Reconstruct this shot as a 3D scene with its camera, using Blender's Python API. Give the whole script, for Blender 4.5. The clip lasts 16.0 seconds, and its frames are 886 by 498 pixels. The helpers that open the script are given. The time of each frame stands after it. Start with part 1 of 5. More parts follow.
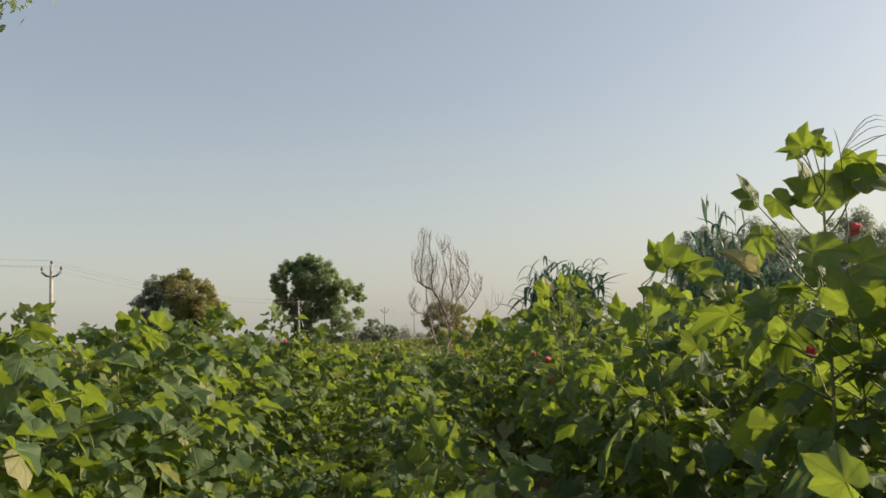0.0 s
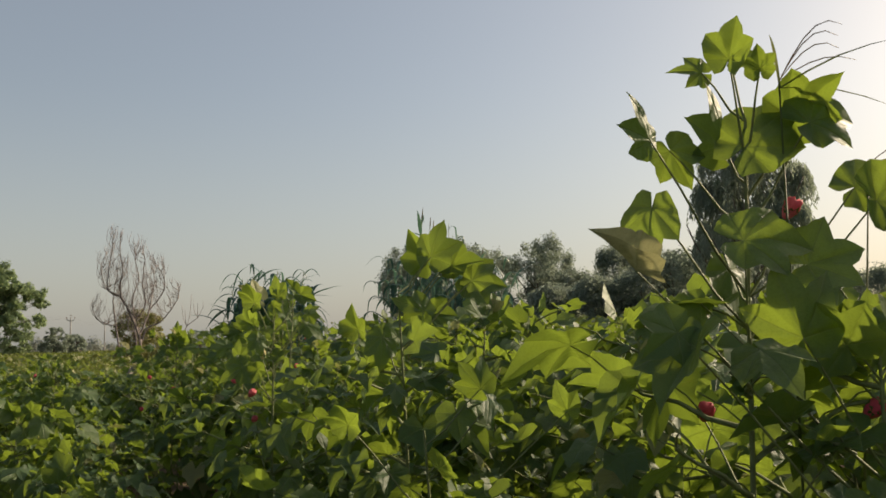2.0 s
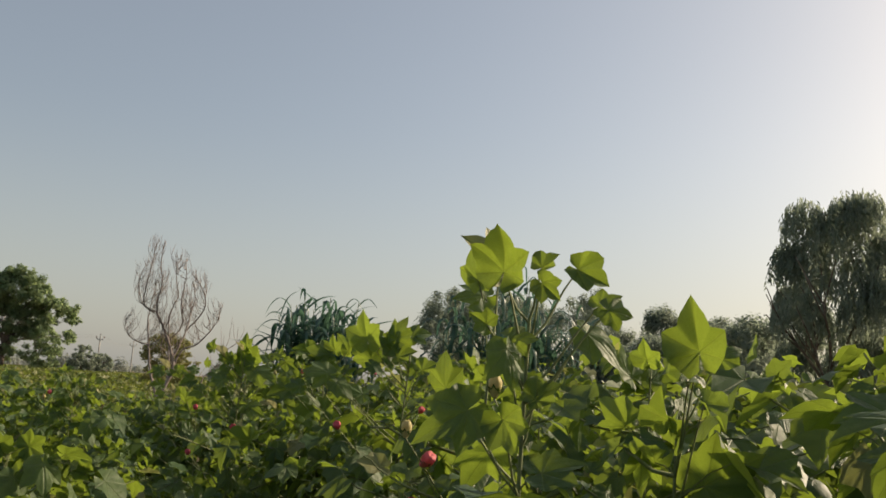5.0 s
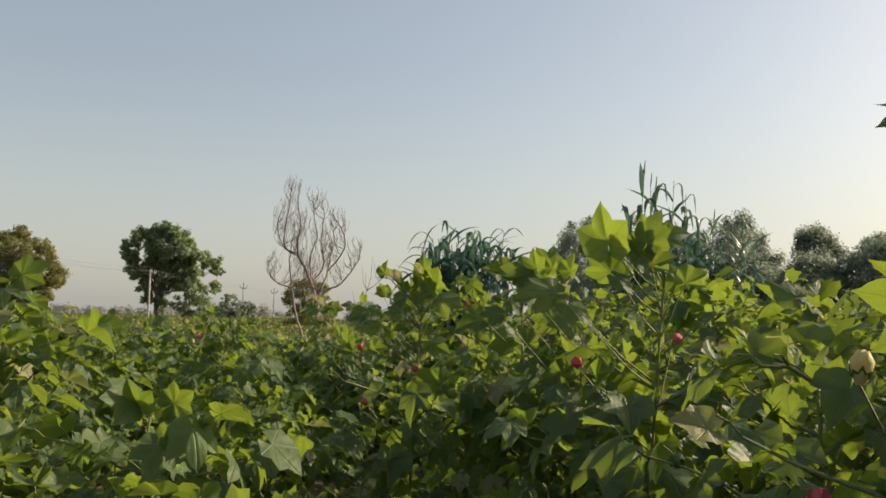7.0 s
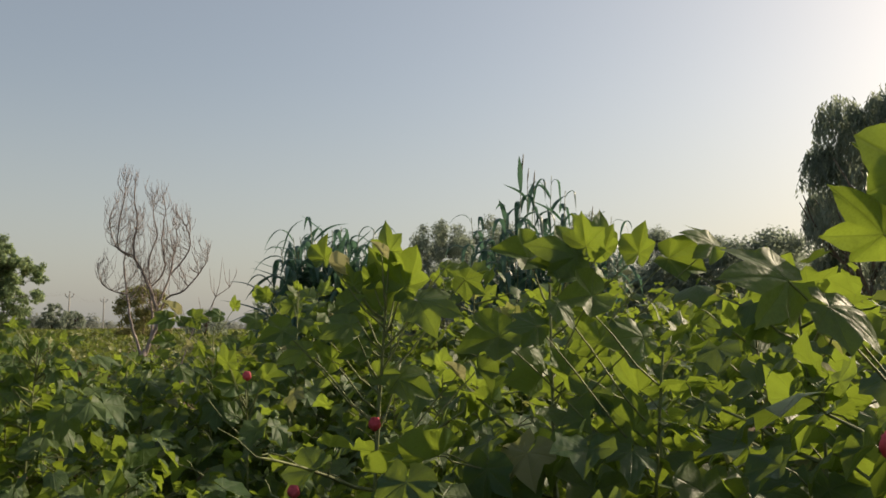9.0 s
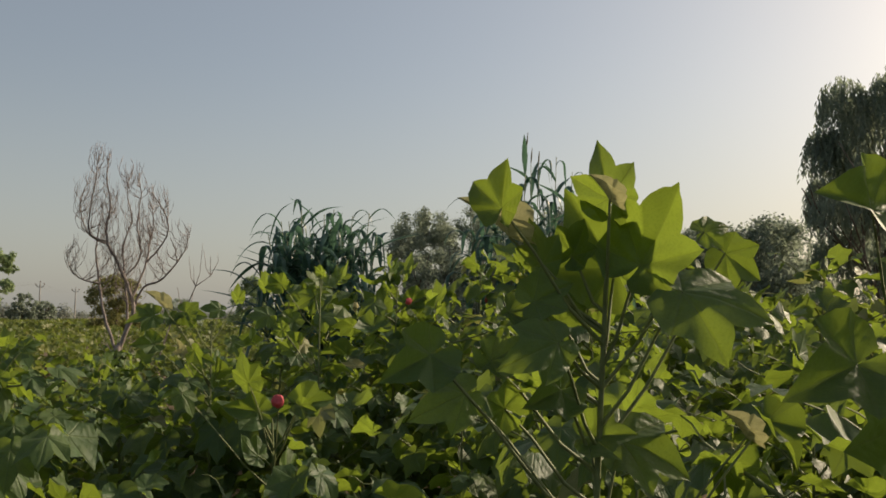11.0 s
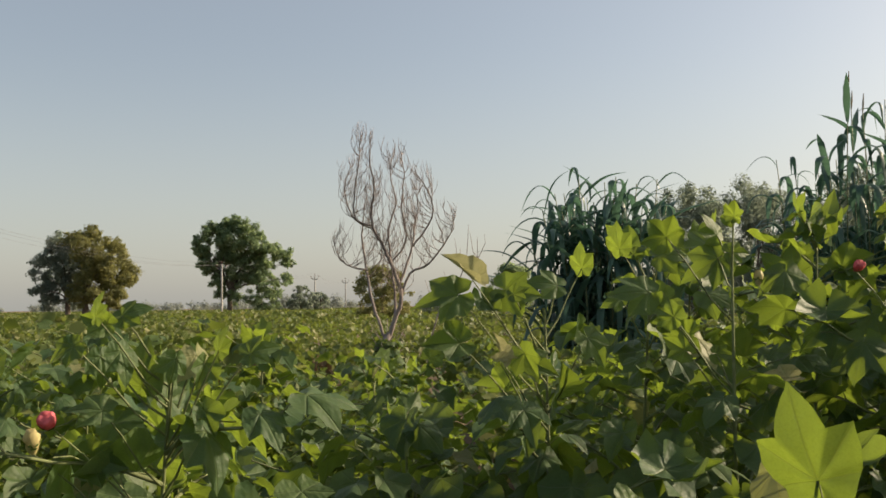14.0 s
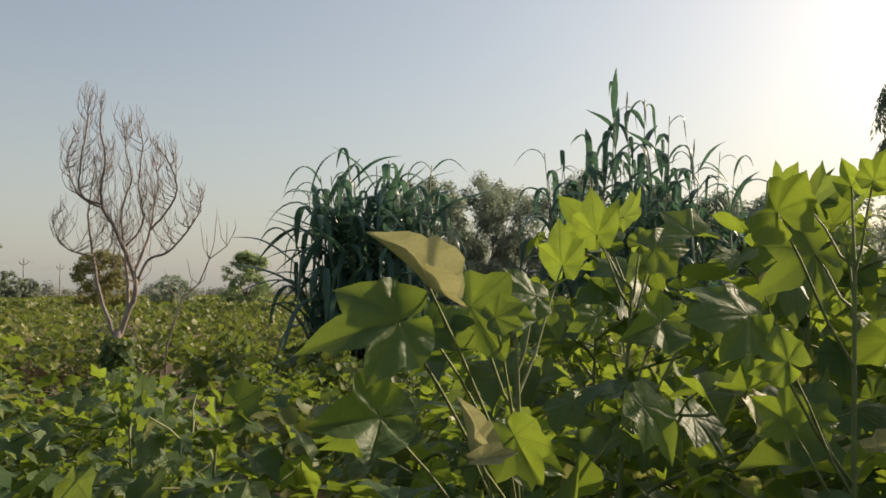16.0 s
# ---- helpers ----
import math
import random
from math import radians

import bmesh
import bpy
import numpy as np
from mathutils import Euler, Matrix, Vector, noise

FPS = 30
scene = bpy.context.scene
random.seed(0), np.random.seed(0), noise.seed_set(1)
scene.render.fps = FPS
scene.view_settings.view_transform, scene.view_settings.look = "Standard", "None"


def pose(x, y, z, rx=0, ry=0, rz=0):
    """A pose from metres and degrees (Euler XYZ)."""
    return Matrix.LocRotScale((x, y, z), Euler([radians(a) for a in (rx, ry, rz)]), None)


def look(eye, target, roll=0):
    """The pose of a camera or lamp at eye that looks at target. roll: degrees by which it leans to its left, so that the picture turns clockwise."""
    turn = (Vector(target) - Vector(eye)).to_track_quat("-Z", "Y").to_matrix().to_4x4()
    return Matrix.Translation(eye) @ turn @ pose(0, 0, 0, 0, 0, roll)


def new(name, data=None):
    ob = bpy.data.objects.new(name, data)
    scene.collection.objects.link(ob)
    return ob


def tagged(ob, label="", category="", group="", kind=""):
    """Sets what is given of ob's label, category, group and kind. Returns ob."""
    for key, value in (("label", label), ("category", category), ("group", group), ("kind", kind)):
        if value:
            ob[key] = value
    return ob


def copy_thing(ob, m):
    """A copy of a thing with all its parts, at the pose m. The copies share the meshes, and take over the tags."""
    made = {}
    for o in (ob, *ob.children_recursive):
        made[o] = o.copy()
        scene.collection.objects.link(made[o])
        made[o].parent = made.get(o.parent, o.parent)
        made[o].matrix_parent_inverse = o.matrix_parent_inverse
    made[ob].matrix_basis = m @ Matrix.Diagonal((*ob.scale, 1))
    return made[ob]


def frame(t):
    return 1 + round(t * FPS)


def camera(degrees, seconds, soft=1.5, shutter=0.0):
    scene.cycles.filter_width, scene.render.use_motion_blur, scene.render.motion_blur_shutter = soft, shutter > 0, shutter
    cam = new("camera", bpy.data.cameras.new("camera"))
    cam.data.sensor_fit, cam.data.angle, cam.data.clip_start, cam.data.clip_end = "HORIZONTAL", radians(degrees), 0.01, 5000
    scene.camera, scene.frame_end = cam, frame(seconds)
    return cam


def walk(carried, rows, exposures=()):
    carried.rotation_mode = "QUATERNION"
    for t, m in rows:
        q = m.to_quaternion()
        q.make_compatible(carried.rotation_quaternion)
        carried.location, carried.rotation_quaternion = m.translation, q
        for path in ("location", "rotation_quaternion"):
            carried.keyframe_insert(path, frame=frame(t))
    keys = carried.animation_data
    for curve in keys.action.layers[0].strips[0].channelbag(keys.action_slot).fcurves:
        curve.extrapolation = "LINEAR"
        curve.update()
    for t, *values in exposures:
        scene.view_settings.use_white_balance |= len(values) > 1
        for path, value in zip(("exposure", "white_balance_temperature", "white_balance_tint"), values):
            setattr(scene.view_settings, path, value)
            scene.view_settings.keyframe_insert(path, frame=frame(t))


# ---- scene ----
cam = camera(53.8, 16.0, 1.65)
PATH = [
    (0, (1.355, 1.653, 1.303), (1.349, 3.643, 1.503), -2.0),
    (0.5, (1.422, 2.126, 1.383), (1.631, 4.102, 1.614), -2.1),
    (1, (1.447, 2.355, 1.365), (1.769, 4.316, 1.592), -1.7),
    (1.5, (1.512, 2.559, 1.349), (2.075, 4.463, 1.59), -1.7),
    (2, (1.46, 2.723, 1.345), (2.106, 4.604, 1.556), -1.2),
    (2.5, (1.366, 2.999, 1.376), (1.991, 4.883, 1.624), -0.1),
    (3, (1.317, 3.166, 1.354), (1.742, 5.1, 1.628), 0.5),
    (3.2, (1.347, 3.272, 1.362), (1.758, 5.208, 1.653), 0.2),
    (5.3, (1.343, 4.465, 1.284), (1.921, 6.353, 1.603), 4.0),
    (5.5, (1.344, 4.516, 1.273), (1.768, 6.453, 1.535), 3.3),
    (6, (1.297, 4.679, 1.27), (1.526, 6.653, 1.495), 2.1),
    (6.5, (1.238, 4.948, 1.283), (1.436, 6.927, 1.493), 1.6),
    (7, (1.26, 5.253, 1.263), (1.559, 7.224, 1.427), 1.4),
    (7.5, (1.292, 5.533, 1.26), (1.604, 7.502, 1.43), 1.2),
    (8, (1.226, 5.898, 1.257), (1.537, 7.866, 1.423), 1.1),
    (8.2, (1.209, 6.033, 1.259), (1.562, 7.994, 1.432), 1.0),
    (10.3, (1.134, 7.201, 1.319), (2.077, 8.957, 1.48), -0.3),
    (10.5, (1.12, 7.243, 1.297), (2.003, 9.031, 1.456), -0.4),
    (11, (1.169, 7.497, 1.313), (1.869, 9.363, 1.471), 0.2),
    (11.5, (1.144, 7.734, 1.3), (1.612, 9.673, 1.448), 0.8),
    (12, (1.092, 7.952, 1.331), (1.493, 9.904, 1.501), -0.1),
    (12.5, (1.168, 8.221, 1.302), (1.439, 10.195, 1.478), -1.0),
    (13, (1.254, 8.375, 1.298), (1.466, 10.358, 1.452), -0.9),
    (13.5, (1.221, 8.608, 1.286), (1.413, 10.595, 1.414), -0.9),
    (14, (1.137, 8.843, 1.3), (1.282, 10.834, 1.428), -0.8),
    (14.5, (1.131, 9.015, 1.303), (1.279, 11.005, 1.431), 0.6),
    (15, (1.112, 9.231, 1.312), (1.457, 11.195, 1.471), 0.9),
    (15.5, (1.039, 9.513, 1.325), (1.449, 11.466, 1.463), 0.5),
    (16, (1.036, 9.813, 1.346), (1.767, 11.672, 1.445), -0.3),
]
EXPOSURE = [(0, 0.52), (0.5, 0.32), (1.0, 0.32), (1.5, 0.22), (2.0, 0.20), (2.5, -0.16), (3.0, 0.26), (3.2, 0.33), (5.3, 0.25), (6.0, 0.50), (7.0, 0.50), (8.2, 0.45), (10.3, -0.05), (11.0, 0.06), (11.5, 0.36), (11.8, 0.36), (12.5, 0.44), (14.0, 0.47), (15.0, 0.43), (16.0, 0.38)]
walk(cam, [(t, look(eye, target, roll)) for t, eye, target, roll in PATH], [(t, e, 7330, 11) for t, e in EXPOSURE])


# ---- light ----
SUN_AZ, SUN_EL = 78.0, 26.0          # degrees clockwise from +y, degrees above the horizon
world = bpy.data.worlds.new("world")
scene.world = world
world.use_nodes = True
wt = world.node_tree
sky = wt.nodes.new("ShaderNodeTexSky")
sky.sky_type, sky.sun_disc = "NISHITA", False
sky.sun_elevation, sky.sun_rotation = radians(SUN_EL), radians(SUN_AZ)
sky.air_density, sky.dust_density, sky.ozone_density = 1.0, 2.6, 1.2
wbg = wt.nodes["Background"]
haze = wt.nodes.new("ShaderNodeMix")         # even dust haze over the whole sky
haze.data_type = "RGBA"
haze.inputs[7].default_value = (3.70, 3.96, 4.10, 1)
up = wt.nodes.new("ShaderNodeSeparateXYZ")
wt.links.new(wt.nodes.new("ShaderNodeTexCoord").outputs["Generated"], up.inputs[0])
thick = wt.nodes.new("ShaderNodeMapRange")   # the haze is thicker towards the horizon, all round
thick.interpolation_type = "SMOOTHSTEP"
for k, v in ((1, 0.0), (2, 0.30), (3, 0.56), (4, 0.24)):
    thick.inputs[k].default_value = v
wt.links.new(up.outputs[2], thick.inputs[0])
wt.links.new(thick.outputs[0], haze.inputs[0])
wt.links.new(sky.outputs[0], haze.inputs[6])
wt.links.new(haze.outputs[2], wbg.inputs[0])
wbg.inputs[1].default_value = 0.114
sun = new("sun", bpy.data.lights.new("sun", "SUN"))
sun.data.energy, sun.data.angle, sun.data.color = 4.6, radians(1.2), (1.0, 0.87, 0.69)
_az, _el = radians(SUN_AZ), radians(SUN_EL)
sun.matrix_world = look((0, 0, 30), (-math.sin(_az) * math.cos(_el) * 10, -math.cos(_az) * math.cos(_el) * 10, 30 - math.sin(_el) * 10))


# ---- materials ----
def node(nt, kind, **sockets):
    n = nt.nodes.new(kind)
    for k, v in sockets.items():
        n.inputs[int(k[1:]) if k[0] == "_" else k.replace("_", " ")].default_value = v
    return n


def math_node(nt, op, a, b=None):
    n = nt.nodes.new("ShaderNodeMath")
    n.operation = op
    for i, v in enumerate((a, b)):
        if v is None:
            continue
        if isinstance(v, (int, float)):
            n.inputs[i].default_value = v
        else:
            nt.links.new(v, n.inputs[i])
    return n.outputs[0]


def mixer(nt, fac, a, b, how="MIX"):
    n = nt.nodes.new("ShaderNodeMix")
    n.data_type, n.blend_type = "RGBA", how
    for i, v in ((0, fac), (6, a), (7, b)):
        if isinstance(v, (int, float)):
            n.inputs[i].default_value = v
        elif isinstance(v, tuple):
            n.inputs[i].default_value = (*v, 1)
        else:
            nt.links.new(v, n.inputs[i])
    return n.outputs[2]


def ramp(nt, fac, lo, hi):
    n = nt.nodes.new("ShaderNodeMapRange")
    nt.links.new(fac, n.inputs[0])
    n.inputs[1].default_value, n.inputs[2].default_value = lo, hi
    return n.outputs[0]


def fresh(name):
    m = bpy.data.materials.new(name)
    m.use_nodes = True
    return m, m.node_tree, m.node_tree.nodes["Principled BSDF"]


def noise_tex(nt, scale, detail=3, space="Object"):
    tc = nt.nodes.new("ShaderNodeTexCoord")
    n = node(nt, "ShaderNodeTexNoise", Scale=scale, Detail=detail)
    nt.links.new(tc.outputs[space], n.inputs["Vector"])
    return n.outputs["Fac"]


def random_value(nt):
    a = nt.nodes.new("ShaderNodeObjectInfo").outputs["Random"]
    b = nt.nodes.new("ShaderNodeNewGeometry").outputs["Random Per Island"]
    return math_node(nt, "FRACT", math_node(nt, "ADD", a, math_node(nt, "MULTIPLY", b, 3.7)))


def leaf_material(name, dark, light, glow, through_light=0.5, rough=0.5, veins=False, bump=0.25, noise_scale=30.0, patch=None, pale=0.0, spec=0.25):
    """Thin leaf: reflects on both faces and lets some light through."""
    m, nt, bs = fresh(name)
    r = random_value(nt)
    spots = noise_tex(nt, noise_scale, 4)
    col = mixer(nt, r, dark, light)
    col = mixer(nt, math_node(nt, "MULTIPLY", ramp(nt, spots, 0.45, 0.7), 0.35), col, tuple(c * 0.55 for c in dark))
    if patch:
        col = mixer(nt, math_node(nt, "MULTIPLY", ramp(nt, noise_tex(nt, 0.22, 3), 0.42, 0.68), math_node(nt, "ADD", 0.15, math_node(nt, "MULTIPLY", r, 0.6))), col, patch)
    tr = mixer(nt, r, tuple(c * 0.72 for c in glow), glow)
    tr = mixer(nt, math_node(nt, "MULTIPLY", ramp(nt, spots, 0.45, 0.75), 0.3), tr, tuple(c * 0.5 for c in glow))
    height = spots
    if veins:
        uv = nt.nodes.new("ShaderNodeUVMap")
        sp = nt.nodes.new("ShaderNodeSeparateXYZ")
        nt.links.new(uv.outputs[0], sp.inputs[0])
        u, v = math_node(nt, "ABSOLUTE", sp.outputs[0]), sp.outputs[1]
        best = None
        for ang in (0.0, 0.86, 1.75):
            d = math_node(nt, "ABSOLUTE", math_node(nt, "SUBTRACT", math_node(nt, "MULTIPLY", u, math.cos(ang)), math_node(nt, "MULTIPLY", v, math.sin(ang))))
            best = d if best is None else math_node(nt, "MINIMUM", best, d)
        vein = math_node(nt, "SUBTRACT", 1.0, ramp(nt, best, 0.003, 0.026))
        shift = nt.nodes.new("ShaderNodeVectorMath")
        nt.links.new(uv.outputs[0], shift.inputs[0])
        nt.links.new(math_node(nt, "MULTIPLY", r, 37.0), shift.inputs[1])
        crinkle = node(nt, "ShaderNodeTexNoise", Scale=5.0, Detail=4)
        nt.links.new(shift.outputs[0], crinkle.inputs["Vector"])
        blotch = ramp(nt, crinkle.outputs["Fac"], 0.48, 0.72)
        col = mixer(nt, math_node(nt, "MULTIPLY", blotch, 0.45), col, (0.12, 0.165, 0.052))
        tr = mixer(nt, math_node(nt, "MULTIPLY", blotch, 0.50), tr, tuple(c * 0.55 for c in glow))
        side = nt.nodes.new("ShaderNodeTexWave")
        side.inputs["Scale"].default_value, side.inputs["Distortion"].default_value = 2.6, 1.5
        nt.links.new(uv.outputs[0], side.inputs["Vector"])
        col = mixer(nt, math_node(nt, "MULTIPLY", vein, 0.42), col, (0.22, 0.28, 0.11))
        tr = mixer(nt, math_node(nt, "MULTIPLY", vein, 0.55), tr, tuple(c * 0.45 for c in glow))
        height = math_node(nt, "ADD", math_node(nt, "MULTIPLY", vein, -0.6), math_node(nt, "ADD", math_node(nt, "MULTIPLY", side.outputs["Fac"], 0.15), math_node(nt, "MULTIPLY", crinkle.outputs["Fac"], 1.6)))
    # A share of leaves is tinted cream, as sunlit folded backs painted in.
    if pale:
        sunlit = math_node(nt, "GREATER_THAN", math_node(nt, "FRACT", math_node(nt, "MULTIPLY", r, 17.3)), 1 - pale)
        col = mixer(nt, math_node(nt, "MULTIPLY", sunlit, 0.75), col, (0.33, 0.32, 0.15))
        tr = mixer(nt, math_node(nt, "MULTIPLY", sunlit, 0.7), tr, (0.34, 0.33, 0.12))
    nt.links.new(col, bs.inputs["Base Color"])
    bs.inputs["Roughness"].default_value = rough
    bs.inputs["Specular IOR Level"].default_value = spec
    bp = node(nt, "ShaderNodeBump", Strength=bump, Distance=0.004)
    nt.links.new(height, bp.inputs["Height"])
    nt.links.new(bp.outputs[0], bs.inputs["Normal"])
    tl = nt.nodes.new("ShaderNodeBsdfTranslucent")
    nt.links.new(tr, tl.inputs[0])
    mx = node(nt, "ShaderNodeMixShader", _0=through_light)
    nt.links.new(bs.outputs[0], mx.inputs[1])
    nt.links.new(tl.outputs[0], mx.inputs[2])
    nt.links.new(mx.outputs[0], nt.nodes["Material Output"].inputs[0])
    return m


def solid_material(name, dark, light, rough=0.8, scale=20.0, bump=0.4, metal=0.0, dist=0.004):
    m, nt, bs = fresh(name)
    f = noise_tex(nt, scale, 5)
    g = noise_tex(nt, scale * 0.13, 2)
    col = mixer(nt, ramp(nt, f, 0.3, 0.7), dark, light)
    col = mixer(nt, math_node(nt, "MULTIPLY", ramp(nt, g, 0.4, 0.65), 0.4), col, tuple(c * 0.6 for c in dark))
    nt.links.new(col, bs.inputs["Base Color"])
    bs.inputs["Roughness"].default_value, bs.inputs["Metallic"].default_value = rough, metal
    bp = node(nt, "ShaderNodeBump", Strength=bump, Distance=dist)
    nt.links.new(f, bp.inputs["Height"])
    nt.links.new(bp.outputs[0], bs.inputs["Normal"])
    return m


M_LEAF = leaf_material("cotton_leaf", (0.054, 0.112, 0.053), (0.111, 0.162, 0.063), (0.318, 0.435, 0.048), 0.43, 0.50, spec=0.30, veins=True, bump=0.55, pale=0.025)
# Cream leaves: pale undersides with the sun they catch put into the colour.
M_LEAF_CREAM = leaf_material("old_cotton_leaf", (0.42, 0.40, 0.23), (0.52, 0.49, 0.30), (0.50, 0.48, 0.22), 0.35, 0.75, veins=True)
M_STEM = solid_material("cotton_stem", (0.125, 0.145, 0.055), (0.20, 0.235, 0.085), 0.7, 60)
M_PETAL = leaf_material("pink_petal", (0.68, 0.09, 0.13), (0.80, 0.20, 0.22), (0.85, 0.17, 0.17), 0.3, 0.6, noise_scale=80)
M_PETAL_PALE = leaf_material("cream_petal", (0.66, 0.55, 0.25), (0.75, 0.66, 0.36), (0.8, 0.65, 0.25), 0.3, 0.6, noise_scale=80)
M_BOLL = leaf_material("green_boll", (0.06, 0.12, 0.03), (0.11, 0.17, 0.045), (0.2, 0.3, 0.05), 0.12, 0.55, noise_scale=60)
M_FIELD = leaf_material("field_leaf", (0.062, 0.100, 0.033), (0.134, 0.165, 0.051), (0.24, 0.31, 0.05), 0.33, 0.50, noise_scale=0.6, patch=(0.19, 0.17, 0.06), pale=0.04, spec=0.26)
M_SORGHUM = leaf_material("sorghum_leaf", (0.044, 0.100, 0.082), (0.085, 0.152, 0.124), (0.13, 0.27, 0.165), 0.34, 0.36, noise_scale=9)
M_STALK = solid_material("sorghum_stalk", (0.09, 0.12, 0.05), (0.16, 0.18, 0.08), 0.55, 30)
M_TASSEL = solid_material("seed_head", (0.14, 0.12, 0.07), (0.24, 0.20, 0.12), 0.9, 60)
M_BARK = solid_material("grey_brown_bark", (0.10, 0.075, 0.055), (0.20, 0.16, 0.125), 0.9, 14, 0.8)
M_DEAD = solid_material("dead_wood", (0.20, 0.16, 0.145), (0.36, 0.305, 0.28), 0.9, 18, 0.7)
# Green made paler than real foliage; the haze before the trees is in it.
M_TREE = leaf_material("tree_foliage", (0.135, 0.205, 0.115), (0.205, 0.275, 0.155), (0.42, 0.53, 0.25), 0.54, 0.6, noise_scale=0.5)
M_OLIVE = leaf_material("olive_foliage", (0.130, 0.145, 0.065), (0.205, 0.205, 0.085), (0.41, 0.40, 0.14), 0.48, 0.6, noise_scale=0.5)
# Grey-green leaves, with distance haze mixed into the colour.
M_HAZY_GREY = leaf_material("dusty_foliage", (0.155, 0.195, 0.165), (0.21, 0.25, 0.21), (0.39, 0.46, 0.34), 0.54, 0.7, noise_scale=0.7)
# Pale grey stands in for the air's haze over the horizon woods.
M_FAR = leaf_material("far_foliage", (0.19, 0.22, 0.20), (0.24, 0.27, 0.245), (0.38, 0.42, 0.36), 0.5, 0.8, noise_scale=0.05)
M_CONCRETE = solid_material("weathered_concrete", (0.30, 0.29, 0.27), (0.42, 0.41, 0.38), 0.9, 8)
M_IRON = solid_material("galvanised_iron", (0.16, 0.16, 0.16), (0.26, 0.26, 0.26), 0.6, 10, 0.2, 0.6)
M_PORCELAIN = solid_material("brown_porcelain", (0.12, 0.06, 0.04), (0.2, 0.1, 0.07), 0.3, 20, 0.1)
M_LEAF_DRY = leaf_material("dry_cotton_leaf", (0.13, 0.085, 0.045), (0.21, 0.145, 0.075), (0.22, 0.14, 0.06), 0.25, 0.8)
M_GRASS = leaf_material("weed_grass", (0.07, 0.10, 0.03), (0.13, 0.15, 0.05), (0.25, 0.28, 0.08), 0.3)
M_GRASS_DRY = leaf_material("dry_grass", (0.20, 0.13, 0.08), (0.32, 0.23, 0.13), (0.35, 0.25, 0.12), 0.25)
M_SOIL = solid_material("dry_soil", (0.13, 0.085, 0.05), (0.24, 0.165, 0.10), 0.95, 3, 1.0, dist=0.03)


# ---- mesh helpers ----
class Geo:
    """Vertices, faces and leaf coordinates gathered for one mesh."""

    def __init__(self):
        self.v, self.f, self.uv = [], [], []

    def add(self, verts, faces, uv=None, m=None):
        n = len(self.v)
        self.v += [tuple(m @ Vector(p)) for p in verts] if m else [tuple(p) for p in verts]
        self.uv += uv if uv else [(0.3, 0.2)] * len(verts)
        self.f += [tuple(i + n for i in f) for f in faces]
        return self

    def mesh(self, name, material, smooth=True):
        me = bpy.data.meshes.new(name)
        me.from_pydata(self.v, [], self.f)
        layer = me.uv_layers.new(name="UVMap")
        idx = np.empty(len(me.loops), np.int32)
        me.loops.foreach_get("vertex_index", idx)
        layer.data.foreach_set("uv", np.array(self.uv, np.float32)[idx].ravel())
        if smooth:
            me.polygons.foreach_set("use_smooth", [True] * len(me.polygons))
        me.materials.append(material)
        return me


def part(name, geo, material, parent, label="", m=None):
    """Links a Geo or a shared mesh as one object under a thing or a part."""
    ob = new(name, geo.mesh(name, material) if isinstance(geo, Geo) else geo)
    ob.parent = parent
    if m is not None:
        ob.matrix_basis = m
    if label:
        tagged(ob, label)
    return ob


def thing(name, label, category, group="", at=(0, 0, 0), kind=""):
    ob = new(name)
    ob.empty_display_size = 0.1
    ob.location = at
    return tagged(ob, label, category, group, kind)


def tube(geo, pts, radii, sides=6, cap=True):
    """A tapered tube along pts."""
    pts = [Vector(p) for p in pts]
    verts, faces = [], []
    for i, p in enumerate(pts):
        d = (pts[min(i + 1, len(pts) - 1)] - pts[max(i - 1, 0)]).normalized()
        a = d.cross(Vector((0.31, 0.95, 0.07)))
        if a.length < 1e-3:
            a = d.cross(Vector((1, 0, 0)))
        a.normalize()
        b = d.cross(a)
        for k in range(sides):
            w = 2 * math.pi * k / sides
            verts.append(p + (a * math.cos(w) + b * math.sin(w)) * radii[i])
    for i in range(len(pts) - 1):
        for k in range(sides):
            j = (k + 1) % sides
            faces.append((i * sides + k, i * sides + j, (i + 1) * sides + j, (i + 1) * sides + k))
    if cap:
        faces.append(tuple(range((len(pts) - 1) * sides, len(pts) * sides)))
    geo.add(verts, faces)


def ribbon(geo, pts, widths, side, fold=0.25):
    """A long folded leaf blade along pts; side: the direction of its breadth."""
    verts, faces = [], []
    side = Vector(side).normalized()
    for i, p in enumerate(pts):
        p = Vector(p)
        d = (Vector(pts[min(i + 1, len(pts) - 1)]) - Vector(pts[max(i - 1, 0)])).normalized()
        up = side.cross(d).normalized()
        w = widths[i] / 2
        verts += [p - side * w + up * w * fold, p, p + side * w + up * w * fold]
    for i in range(len(pts) - 1):
        a = i * 3
        faces += [(a, a + 1, a + 4, a + 3), (a + 1, a + 2, a + 5, a + 4)]
    geo.add(verts, faces)


def frame_of(origin, ahead, up, size=1.0):
    """A matrix whose y axis points ahead and whose z axis is as near to up as may be."""
    y = Vector(ahead).normalized()
    x = y.cross(Vector(up))
    if x.length < 1e-4:
        x = y.cross(Vector((1, 0, 0.3)))
    x.normalize()
    z = x.cross(y)
    return Matrix(((x[0] * size, y[0] * size, z[0] * size, origin[0]), (x[1] * size, y[1] * size, z[1] * size, origin[1]),
                   (x[2] * size, y[2] * size, z[2] * size, origin[2]), (0, 0, 0, 1)))


